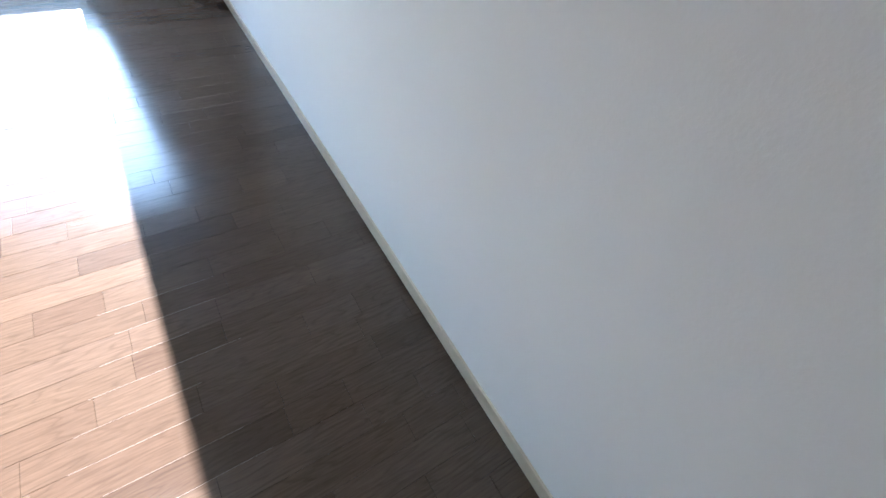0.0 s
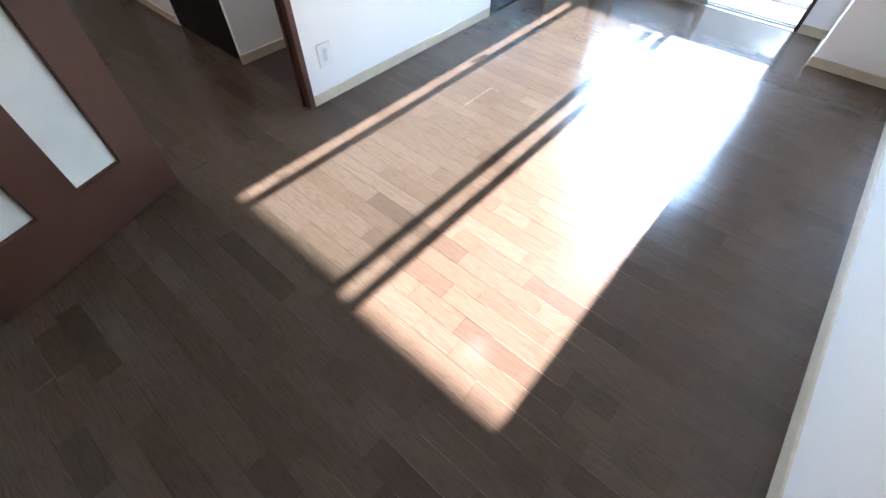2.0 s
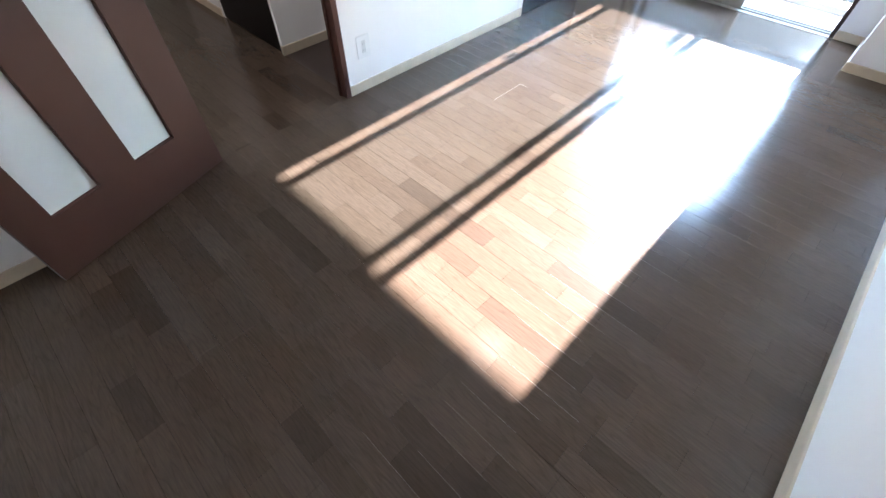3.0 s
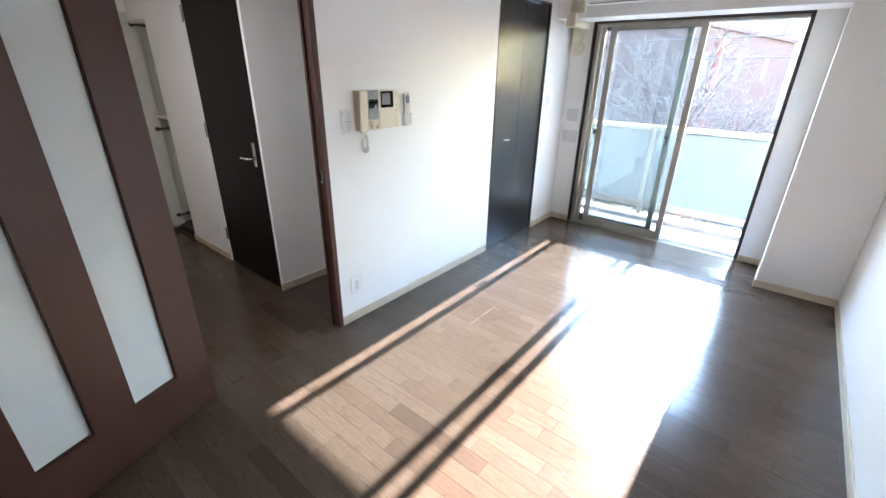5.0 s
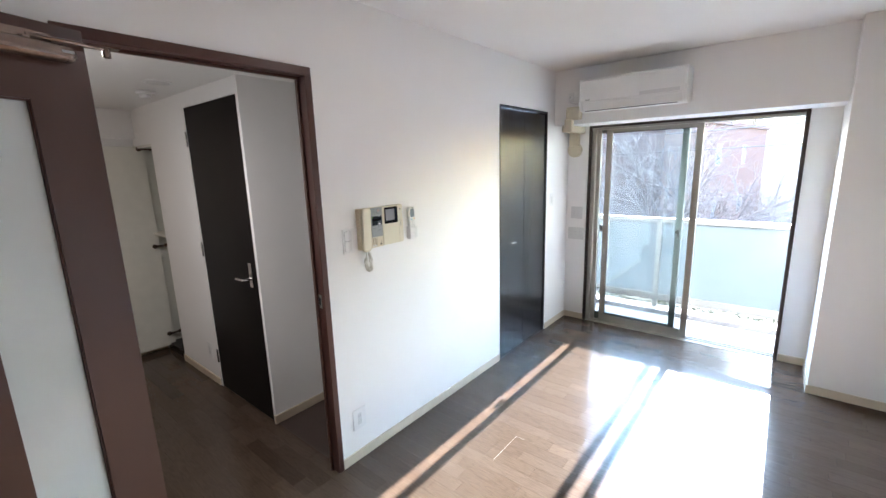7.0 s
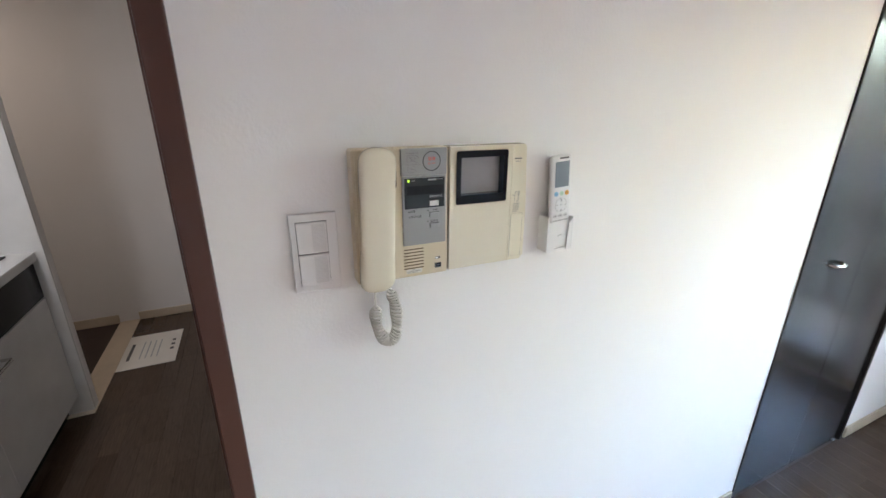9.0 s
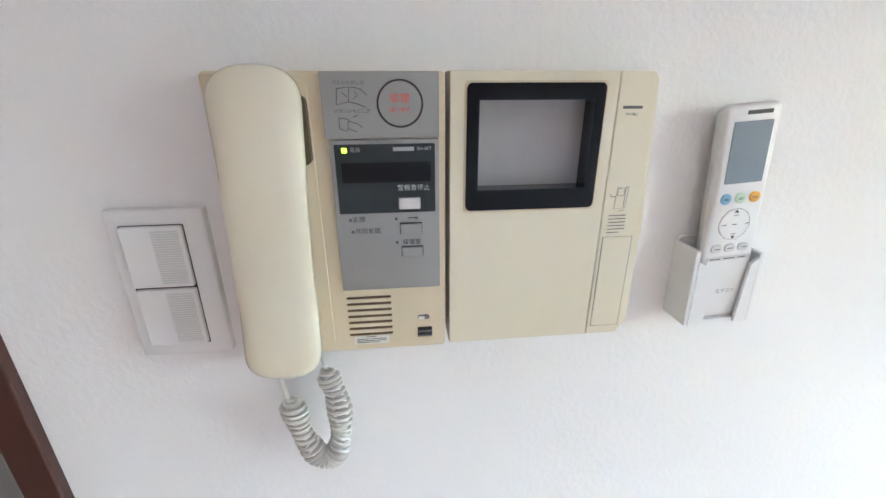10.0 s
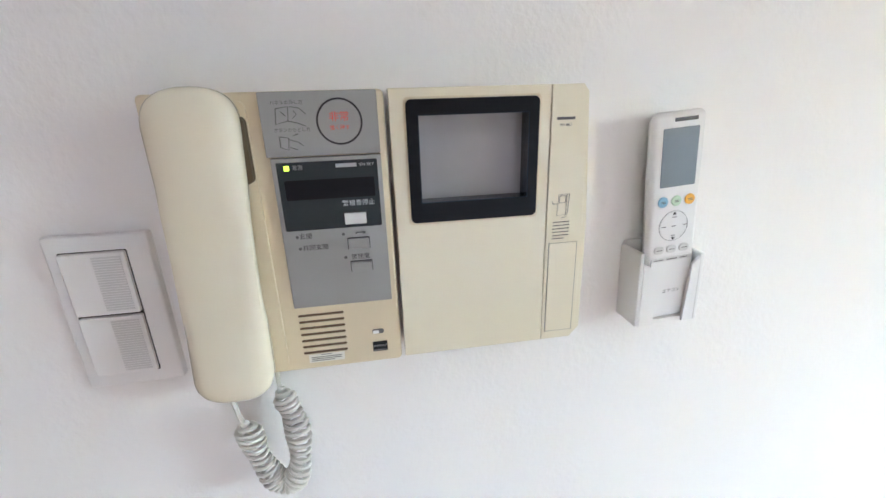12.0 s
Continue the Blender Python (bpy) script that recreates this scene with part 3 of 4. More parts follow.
du = thing("pipe_duct", "yellowed plastic air conditioner pipe cover on the beam and wall", "pipe cover")
part("duct_elbow", box(0.13, 0.262, 2.500, 2.559, 1.965, 2.075, 0.016, seg=3), DUCT, du, smooth=True)
part("duct_drop", box(0.120, 0.190, 2.500, 2.559, 1.865, 1.975, 0.010, seg=3), DUCT, du, smooth=True)
part("duct_run", box(0.030, 0.118, 2.835, 2.899, 1.75, 1.929, 0.010, seg=3), DUCT, du, smooth=True)
part("duct_bridge", box(0.085, 0.165, 2.53, 2.899, 1.868, 1.927, 0.010, seg=3), DUCT, du, smooth=True)
part("wall_cap", cyl(0.070, 0.035, (0.074, 2.864, 1.715), "y", 28, bev=0.008), DUCT, du, "round yellowed wall cap", smooth=True)
part("hinged_clip", box(0.142, 0.150, 2.488, 2.50, 2.00, 2.05, 0.002), DUCT, du)

oa = thing("ac_socket", "white power socket with the air conditioner's short lead, on the beam", "socket")
part("plate", box(0.130, 0.185, 2.552, 2.559, 2.12, 2.20, 0.003), WHITEPL, oa)
part("plug", box(0.145, 0.168, 2.530, 2.552, 2.145, 2.17, 0.005), GREYWHITE, oa)
part("lead", tube(smooth_path(((0.157, 2.532, 2.15), (0.16, 2.52, 2.12), (0.20, 2.535, 2.10), (0.262, 2.53, 2.10))), 0.004), GREYWHITE, oa, smooth=True)


def socket_plate(name, label, axis_at, gangs=1, category="wall socket", width=0.072, holes=True, mat=None):
    """A plate in local x (width) and z, its back on local y = 0, facing -y."""
    t = thing(name, label, category, at=axis_at)
    part("plate", box(-width / 2, width / 2, -0.005, 0, -0.06, 0.06, 0.002), mat or WHITEPL, t)
    for g in range(gangs):
        cx = 0.046 * (g - (gangs - 1) / 2)
        ins = part("insert", box(cx - 0.0125, cx + 0.0125, -0.0068, -0.0048, -0.033, 0.033, 0.001), GREYWHITE, t)
        if holes:
            for zz in (-0.016, 0.016):
                for xx in (-0.006, 0.006):
                    part("socket_slot", box(cx + xx - 0.0012, cx + xx + 0.0012, -0.0072, -0.0066, zz - 0.004, zz + 0.004), SLOTGREY, ins)
    return t


socket_plate("aerial_socket", "grey-white aerial and telephone outlet beside the window", Matrix.Translation((0.106, YW, 1.105)), 2, width=0.116, mat=GREYWHITE)
socket_plate("triple_socket", "grey-white triple power socket beside the window", Matrix.Translation((0.104, YW, 0.895)), 3, width=0.160, mat=GREYWHITE)
socket_plate("wall_socket", "white power socket low on the wall beside the doorway", Matrix.Translation((0, 0.130, 0.245)) @ pose(0, 0, 0, 0, 0, 90), width=0.088)
socket_plate("hall_socket", "white power socket low on the hall wall", Matrix.Translation((-1.62, 0, 0.26)))
socket_plate("closet_side_switch", "small white switch plate beside the closet", Matrix.Translation((0, 2.53, 1.26)) @ pose(0, 0, 0, 0, 0, 90), holes=False, category="light switch")

lr = thing("ceiling_lamp", "small round white ceiling lamp, lit", "ceiling lamp", at=Matrix.Translation((1.005, 0.44, HC)))
part("lamp_rim", cyl(0.045, 0.010, (0, 0, -0.010), "z", 32, bev=0.003), WHITEPL, lr, smooth=True)
part("diffuser", cyl(0.032, 0.003, (0, 0, -0.0125), "z", 28), BULB, lr, "glowing white diffuser")


# ---- wall controls beside the doorway ----
sw = thing("light_switch", "white two-rocker light switch in a grey-white frame, beside the intercom", "light switch", at=Matrix.Translation((0, 0, -0.008)))
part("plate", prism(round_rect(0.109, 0.180, 1.188, 1.315, 0.002), 0.0, 0.0078, bev=0.0012), WHITEPL, sw, smooth=True)
# black sheet that draws the shade in the gaps round the rockers
part("rocker_gap_shade", prism(round_rect(0.1179, 0.1641, 1.1989, 1.3031, 0.001), 0.0074, 0.0083), SEAL, sw)
for z0, z1 in ((1.2525, 1.3025), (1.1995, 1.2505)):
    rk = part("rocker", prism(round_rect(0.1185, 0.1635, z0, z1, 0.0015), 0.0078, 0.0115, bev=0.001), WHITEPL, sw, "white rocker")
    for i in range(22):
        z = z0 + 0.004 + i * (z1 - z0 - 0.008) / 21
        part("rib", box(0.0114, 0.0118, 0.141, 0.1605, z - 0.0006, z + 0.0006), GREYWHITE, rk)

ph = thing("intercom_phone", "cream plastic intercom phone with its handset on the hook", "intercom", at=Matrix.Translation((0, 0, -0.008)))
base = prism(round_rect(0.204, 0.3615, 1.194, 1.409, 0.004), 0.0, 0.028, bev=0.002)
part("base", base, TAN, ph, "tan yellowed plastic base")
part("cradle", prism(round_rect(0.2085, 0.2705, 1.200, 1.404, 0.006), 0.0275, 0.031), TAN, ph)
# no real hollow: the recess's shade is this strip's dark brown colour
part("ear_recess", prism(round_rect(0.262, 0.2700, 1.350, 1.394, 0.004), 0.0305, 0.038), plain("recess_shade_brown", (0.09, 0.065, 0.035), 0.7), ph, "earpiece recess, its shade put into a dark brown strip")


def handset_bm():
    """A rounded bar along z whose two ends swell towards the wall."""
    b = bmesh.new()
    rings = []
    n = 44
    for i in range(n + 1):
        t = 0.5 - 0.5 * math.cos(math.pi * i / n)
        z = 1.183 + 0.2295 * t
        e = min(t, 1 - t) * 0.2295
        rr = 0.026
        end = 1.0 if e > rr else max(0.0, 1 - ((rr - e) / rr) ** 2.5) ** 0.4
        w = (0.0290 - 0.0016 * math.sin(math.pi * t)) * max(0.10, end)
        cy = 0.2320 + 0.0090 * t
        xf = 0.051 + 0.002 * math.cos(2 * math.pi * t) - (1 - end) * 0.013
        grip = math.sin(math.pi * min(1, max(0, (t - 0.26) / 0.48))) if 0.26 < t < 0.74 else 0
        xb = 0.030 + 0.008 * min(1, grip * 1.6)
        ring = []
        for k in range(20):
            a = 2 * math.pi * k / 20
            ca, sa = math.cos(a), math.sin(a)
            p = 0.62 if ca > 0 else 0.42
            sx, sy = math.copysign(abs(ca) ** p, ca), math.copysign(abs(sa) ** p, sa)
            ring.append(b.verts.new(((xf + xb) / 2 + (xf - xb) / 2 * sx, cy + w * sy, z)))
        rings.append(ring)
    for r0, r1 in zip(rings, rings[1:]):
        for k in range(20):
            b.faces.new((r0[k], r0[(k + 1) % 20], r1[(k + 1) % 20], r1[k]))
    b.faces.new(rings[0])
    b.faces.new(rings[-1])
    return b


hs = part("handset", handset_bm(), CREAM, ph, "cream plastic handset", smooth=True)
for p in hs.data.polygons:
    p.use_smooth = True
path = smooth_path(((0.042, 0.2265, 1.187), (0.038, 0.2275, 1.165), (0.030, 0.229, 1.140), (0.026, 0.232, 1.110), (0.028, 0.242, 1.086), (0.030, 0.254, 1.080), (0.030, 0.264, 1.096), (0.026, 0.267, 1.125), (0.024, 0.264, 1.152), (0.022, 0.258, 1.172), (0.014, 0.255, 1.196)), 24)
coil = []
N = len(path)
for i, p in enumerate(path):
    t = i / (N - 1)
    d = (path[min(i + 1, N - 1)] - path[max(i - 1, 0)]).normalized()
    u = d.cross(Vector((1, 0, 0))).normalized()
    v = Vector((1, 0, 0))
    on = min(1, max(0, (t - 0.13) / 0.05)) * min(1, max(0, (0.92 - t) / 0.06))
    r = (0.0086 + 0.0012 * math.sin(t * 37)) * on
    steps = 4
    for s in range(steps):
        tt = t + s / steps / (N - 1)
        q = p.lerp(path[min(i + 1, N - 1)], s / steps)
        a = tt * 2 * math.pi * 44
        coil.append(q + (u * math.cos(a) + v * math.sin(a) * 0.85) * r)
part("handset_cord", tube(coil, 0.0019, 6), CORD, ph, "white coiled cord", True)
cover = part("emergency_cover", prism(round_rect(0.2795, 0.3565, 1.3665, 1.4085, 0.001), 0.028, 0.0335, bev=0.0005), GREYMET, ph, "grey flip cover with a round emergency button")
ring = bmesh.new()
tube([(0.0336, 0.3305 + 0.0148 * math.cos(a), 1.3885 + 0.0148 * math.sin(a)) for a in [2 * math.pi * i / 40 for i in range(41)]], 0.0006, 6, bm=ring)
part("button_ring", ring, TEXT, cover)
part("button_face", cyl(0.0138, 0.0006, (0.0334, 0.3305, 1.3885), "x", 32), GREYMET, cover)
wall_text("button_print", "\u975e\u5e38", 0.0068, TEXTRED, cover, 0.0342, 0.3305, 1.3915)
wall_text("button_print", "\u5f37\u304f\u62bc\u3059", 0.0034, TEXTRED, cover, 0.0342, 0.3305, 1.3845)
wall_text("cover_print", "\u30d1\u30cd\u30eb\u306e\u5916\u3057\u65b9", 0.0030, TEXTMID, cover, 0.0338, 0.2975, 1.4015)
wall_text("cover_print", "\u30dc\u30bf\u30f3\u306e\u3082\u3069\u3057\u65b9", 0.0030, TEXTMID, cover, 0.0338, 0.2990, 1.3840)


def strokes(name, lines, x, r, material, parent):
    b = bmesh.new()
    for line in lines:
        tube([(x, y, z) for y, z in line], r, 4, bm=b)
    return part(name, b, material, parent)


strokes("cover_drawing", [((0.290, 1.398), (0.289, 1.388), (0.297, 1.390), (0.298, 1.399), (0.290, 1.398)), ((0.297, 1.390), (0.303, 1.3885), (0.308, 1.3865)),
                          ((0.299, 1.399), (0.305, 1.398), (0.309, 1.394)), ((0.293, 1.396), (0.296, 1.393)), ((0.301, 1.3965), (0.303, 1.394), (0.300, 1.3915)),
                          ((0.290, 1.380), (0.290, 1.373), (0.295, 1.371), (0.296, 1.379), (0.290, 1.380)), ((0.296, 1.378), (0.302, 1.376), (0.305, 1.3735)),
                          ((0.296, 1.373), (0.301, 1.371)), ((0.299, 1.3805), (0.3025, 1.3815))], 0.0337, 0.00028, TEXTMID, cover)
panel = part("grey_panel", prism(round_rect(0.2812, 0.3565, 1.2515, 1.3655, 0.0008), 0.028, 0.0315, bev=0.0004), GREYMET, ph, "grey control panel")
dk = part("display_window", prism(round_rect(0.2845, 0.3535, 1.3135, 1.3625, 0.001), 0.0314, 0.0325), DARKPANEL, panel, "charcoal display window")
part("display_strip", prism(round_rect(0.2885, 0.3505, 1.3360, 1.3500, 0.001), 0.0324, 0.0329), BLACK, dk)
part("power_lamp", prism(round_rect(0.2895, 0.2930, 1.3568, 1.3603, 0.0003), 0.0324, 0.0330), LED, dk, "lit green power lamp")
wall_text("display_print", "\u96fb\u6e90", 0.0036, DIMPRINT, dk, 0.0328, 0.2985, 1.3586)
wall_text("display_print", "VH-3KT", 0.0031, TEXTWHITE, dk, 0.0328, 0.3460, 1.3590)
part("maker_mark", prism([(0.3245, 1.3577), (0.3390, 1.3577), (0.3390, 1.3603), (0.3245, 1.3603)], 0.0324, 0.0328), TEXTWHITE, dk)
wall_text("display_print", "\u8b66\u5831\u97f3\u505c\u6b62", 0.0047, TEXTWHITE, dk, 0.0328, 0.3380, 1.3315)
for y0, z0, w, h, m in ((0.3270, 1.3162, 0.0155, 0.0082, GREYWHITE), (0.3275, 1.2965, 0.0155, 0.0080, GREYMET), (0.3280, 1.2785, 0.0155, 0.0075, GREYMET)):
    rim = part("button_surround", prism(round_rect(y0 - 0.0005, y0 + w + 0.0005, z0 - 0.0002, z0 + h + 0.0009, 0.0005), 0.0322 if z0 > 1.31 else 0.0312, 0.0327 if z0 > 1.31 else 0.0319), TEXT, panel)
    part("push_button", prism(round_rect(y0, y0 + w, z0, z0 + h, 0.0008), 0.0325 if z0 > 1.31 else 0.0318, 0.0345 if z0 > 1.31 else 0.0335, bev=0.0005), m, rim)
for y, z in ((0.2915, 1.3085), (0.2925, 1.2995), (0.3245, 1.3085), (0.3245, 1.2900)):
    part("indicator", cyl(0.0012, 0.0005, (0.0314, y, z), "x", 10), TEXTMID, panel)
wall_text("panel_print", "\u7384\u95a2", 0.0048, TEXT, panel, 0.0318, 0.2975, 1.3085)
wall_text("panel_print", "\u5171\u540c\u7384\u95a2", 0.0047, TEXT, panel, 0.0318, 0.3035, 1.2995)
wall_text("panel_print", "\u7ba1\u7406\u5ba4", 0.0047, TEXT, panel, 0.0318, 0.3355, 1.2898)
strokes("key_symbol", [((0.3335, 1.3090), (0.3385, 1.3090)), ((0.3340, 1.3090), (0.3340, 1.3078)), ((0.3385, 1.3090), (0.3395, 1.3098), (0.3405, 1.3090), (0.3395, 1.3080), (0.3385, 1.3090))], 0.0317, 0.0004, TEXT, panel)
SLOTBROWN = plain("slot_brown", (0.12, 0.08, 0.045), 0.8)
for i in range(7):
    z = 1.2422 - i * 0.0056
    slot = part("speaker_slot", prism(round_rect(0.2825, 0.3175, z, z + 0.0018, 0.0007, 2), 0.0276, 0.0284), SLOTBROWN, ph, "dark speaker slot")
    part("slot_lip", box(0.0280, 0.0290, 0.2830, 0.3170, z - 0.0006, z), TAN, slot)
ov = part("slide_switch", prism(round_rect(0.3385, 0.3480, 1.2205, 1.2245, 0.0019), 0.0278, 0.0286), TEXTMID, ph)
part("slider_knob", prism(round_rect(0.3390, 0.3440, 1.2212, 1.2238, 0.0012), 0.0285, 0.0298), WHITEPL, ov)
part("dark_sticker", prism(round_rect(0.3380, 0.3500, 1.2040, 1.2130, 0.0005), 0.0278, 0.0284), DARKPANEL, ph, "small dark blue sticker")
strokes("sticker_bars", [((0.339 + i * 0.0022, 1.2080), (0.3405 + i * 0.0022, 1.2100)) for i in range(5)] + [((0.3385, 1.2050), (0.3495, 1.2050))], 0.0285, 0.0003, TEXTWHITE, ph)
part("caution_label", prism(round_rect(0.2860, 0.3145, 1.2000, 1.2085, 0.001), 0.0278, 0.0284), PAPER, ph, "small white caution label")
strokes("label_bars", [((0.296, 1.2068), (0.304, 1.2068)), ((0.288, 1.2048), (0.312, 1.2048)), ((0.288, 1.2032), (0.312, 1.2032)), ((0.288, 1.2016), (0.306, 1.2016))], 0.0285, 0.00035, TEXTMID, ph)

mo = thing("intercom_monitor", "cream plastic intercom monitor with a dark framed screen, switched off", "intercom monitor", at=Matrix.Translation((0, 0, -0.008)))
mon_out = [(0.3645, 1.1965), (0.517, 1.1965), (0.523, 1.203), (0.5225, 1.30), (0.5165, 1.404), (0.512, 1.409), (0.3645, 1.409)]
mon_case = part("case", prism(mon_out, 0.0, 0.0235, bev=0.0), CREAM, mo)
face = prism([(0.3645, 1.1965), (0.4845, 1.1965), (0.4845, 1.409), (0.3645, 1.409)], 0.0236, 0.0290, bev=0.0006)
mon_front = part("front", face, CREAM, mo)
part("front_strip", prism([(0.4852, 1.1965), (0.512, 1.1965), (0.5165, 1.203), (0.5165, 1.30), (0.5135, 1.404), (0.510, 1.409), (0.4852, 1.409)], 0.0236, 0.0288, bev=0.0006), CREAM, mo)
part("battery_flap", prism(round_rect(0.4885, 0.5125, 1.2045, 1.2860, 0.001), 0.0286, 0.0294, bev=0.0003), CREAM, mo)
strokes("flap_gap", [((0.4882, 1.2042), (0.4882, 1.2863), (0.5128, 1.2863), (0.5128, 1.2042), (0.4882, 1.2042))], 0.0288, 0.0003, TEXTMID, mo)
mon_recess = part("screen_recess", prism(round_rect(0.3745, 0.4765, 1.3105, 1.4030, 0.003), 0.0288, 0.0296, bev=0.0003), TAN, mo)
bz = part("screen_bezel", prism(round_rect(0.3760, 0.4750, 1.3120, 1.4015, 0.004), 0.0290, 0.0310, bev=0.0008), BLACK, mo, "glossy black screen frame")
part("screen", prism(round_rect(0.3835, 0.4675, 1.3265, 1.3915, 0.001), 0.0148, 0.0155), SCREEN, bz, "dull grey screen")
cutter = part("cutter", box(0.0145, 0.05, 0.3842, 0.4672, 1.3272, 1.3908), BLACK, mo)
cut_mods = [(o, o.modifiers.new("hole", "BOOLEAN")) for o in (mon_case, mon_front, mon_recess, bz)]
for o, md in cut_mods:
    md.object, md.operation, md.solver = cutter, "DIFFERENCE", "EXACT"
bpy.context.view_layer.update()
dg = bpy.context.evaluated_depsgraph_get()
holed = [bpy.data.meshes.new_from_object(o.evaluated_get(dg)) for o, md in cut_mods]
for (o, md), me in zip(cut_mods, holed):
    o.modifiers.remove(md)
    o.data = me
bpy.data.objects.remove(cutter)
well = box(0.0156, 0.0308, 0.3842, 0.3848, 1.3272, 1.3908)
for y0, y1, z0, z1 in ((0.4666, 0.4672, 1.3272, 1.3908), (0.3849, 0.4665, 1.3272, 1.3278), (0.3849, 0.4665, 1.3902, 1.3908)):
    box(0.0156, 0.0308, y0, y1, z0, z1, bm=well)
part("screen_well", well, WELL, bz, "dark blue-black walls of the screen recess")
part("maker_mark", prism([(0.4895, 1.3838), (0.5040, 1.3838), (0.5040, 1.3858), (0.4895, 1.3858)], 0.0287, 0.0291), TEXTMID, mo)
wall_text("model_print", "VH-MU", 0.0030, TEXTMID, mo, 0.0292, 0.4965, 1.3800)
strokes("diagram", [((0.4945, 1.3265), (0.5015, 1.3270), (0.5010, 1.3100), (0.4935, 1.3095), (0.4945, 1.3265)), ((0.5015, 1.3270), (0.5035, 1.3270), (0.5025, 1.3105), (0.5010, 1.3100)),
                    ((0.4955, 1.3255), (0.5005, 1.3258), (0.5002, 1.3200), (0.4950, 1.3200), (0.4955, 1.3255)), ((0.4895, 1.3215), (0.4895, 1.3195), (0.4940, 1.3192)), ((0.4975, 1.3075), (0.5020, 1.3085))], 0.0290, 0.00022, TEXTMID, mo)
strokes("diagram_bars", [((0.4905, 1.3040 - 0.0028 * i), (0.5045 - (0.004 if i == 5 else 0), 1.3042 - 0.0028 * i)) for i in range(6)], 0.0290, 0.00045, TEXTMID, mo)

# remote control in its holder, leaning slightly
rem_at = Matrix.Translation((0.0, 0.6035, 1.2875)) @ pose(0, 0, 0, 4.2, 0, 0)
ho = thing("remote_holder", "white plastic wall holder for the remote control", "remote holder", at=Matrix.Translation((0, 0.6055, 1.227)) @ pose(0, 0, 0, 2, 0, 0))
part("holder_back", prism(round_rect(-0.030, 0.030, -0.036, 0.040, 0.004), 0.0, 0.003), WHITEPL, ho)
part("holder_side", prism(round_rect(-0.0315, -0.0275, -0.036, 0.036, 0.0015), 0.0, 0.030, bev=0.001), WHITEPL, ho)
part("holder_side", prism(round_rect(0.0275, 0.0315, -0.036, 0.030, 0.0015), 0.0, 0.030, bev=0.001), WHITEPL, ho)
part("holder_lip", prism([(-0.0275, -0.036), (-0.0130, -0.036), (-0.0135, 0.004), (-0.0175, 0.016), (-0.0205, 0.022), (-0.0275, 0.026)], 0.027, 0.030), WHITEPL, ho)
part("holder_lip", prism([(0.0275, -0.036), (0.0165, -0.036), (0.0205, 0.020), (0.0275, 0.026)], 0.027, 0.030), WHITEPL, ho)
part("holder_base", prism(round_rect(-0.0275, 0.0275, -0.036, -0.032, 0.001), 0.0, 0.028), WHITEPL, ho)
rm = thing("remote_control", "white remote control with a grey display, resting in its holder", "remote control", at=rem_at)
shell = prism(round_rect(-0.0235, 0.0235, -0.094, 0.092, 0.006), 0.004, 0.025, bev=0.0045)
for v in shell.verts:
    if v.co.x < 0.006:
        v.co.y *= 0.62
        v.co.z *= 0.94
part("case", shell, WHITEPL, rm, smooth=True)
part("display", prism(round_rect(-0.0155, 0.0165, 0.031, 0.079, 0.001), 0.0249, 0.0255), LCD, rm, "grey liquid crystal display")
part("maker_mark", prism([(-0.006, 0.0838), (0.0145, 0.0838), (0.0145, 0.0868), (-0.006, 0.0868)], 0.0249, 0.0253), TEXTMID, rm)
for y, m in ((-0.0120, BLUEBTN), (0.0005, GREENBTN), (0.0130, ORANGEBTN)):
    part("mode_button", cyl(0.0046, 0.0016, (0.0248, y, 0.0185), "x", 20, bev=0.0006), m, rm, "round coloured mode button", True)
    strokes("button_bars", [((y - 0.002, 0.0190), (y + 0.002, 0.0190)), ((y - 0.002, 0.0178), (y + 0.002, 0.0178))], 0.0265, 0.0003, TEXTMID, rm)
dial = bmesh.new()
for r in (0.0135, 0.0058):
    tube([(0.0250, r * math.cos(a), -0.0040 + r * math.sin(a)) for a in [2 * math.pi * i / 32 for i in range(33)]], 0.0002, 4, bm=dial)
part("dial_ring", dial, TEXTMID, rm)
part("dial", cyl(0.0130, 0.0008, (0.0247, 0, -0.0040), "x", 28), WHITEPL, rm)
strokes("dial_bars", [((-0.0115, -0.004), (-0.0075, -0.004)), ((0.009, -0.004), (0.013, -0.004)), ((-0.002, -0.004), (0.002, -0.004)), ((-0.002, 0.004), (0.002, 0.004)), ((-0.002, -0.0125), (0.002, -0.0125))], 0.0256, 0.0004, TEXTMID, rm)
part("dial_arrow", prism([(-0.0018, 0.0062), (0.0018, 0.0062), (0, 0.0088)], 0.0254, 0.0258), TEXT, rm)
part("dial_arrow", prism([(-0.0018, -0.0142), (0, -0.0168), (0.0018, -0.0142)], 0.0249, 0.0258), TEXT, rm)
for y in (-0.0125, -0.0005, 0.0115):
    part("small_button", prism(round_rect(y - 0.0048, y + 0.0048, -0.0285, -0.0215, 0.0034), 0.0248, 0.0262, bev=0.0005), GREYWHITE, rm)
    strokes("button_bars", [((y - 0.0025, -0.025), (y + 0.0025, -0.025))], 0.0263, 0.0004, TEXTMID, rm)
part("slide_cover", prism(round_rect(-0.0195, 0.0200, -0.086, -0.0325, 0.001), 0.0248, 0.0258, bev=0.0003), WHITEPL, rm)
part("cover_edge", prism(round_rect(-0.0195, 0.0200, -0.0360, -0.0325, 0.0005), 0.0257, 0.0261), GREYWHITE, rm)
strokes("edge_bars", [((-0.017, -0.0343), (-0.008, -0.0343)), ((-0.005, -0.0343), (0.005, -0.0343)), ((0.008, -0.0343), (0.015, -0.0343))], 0.0262, 0.0005, TEXTMID, rm)
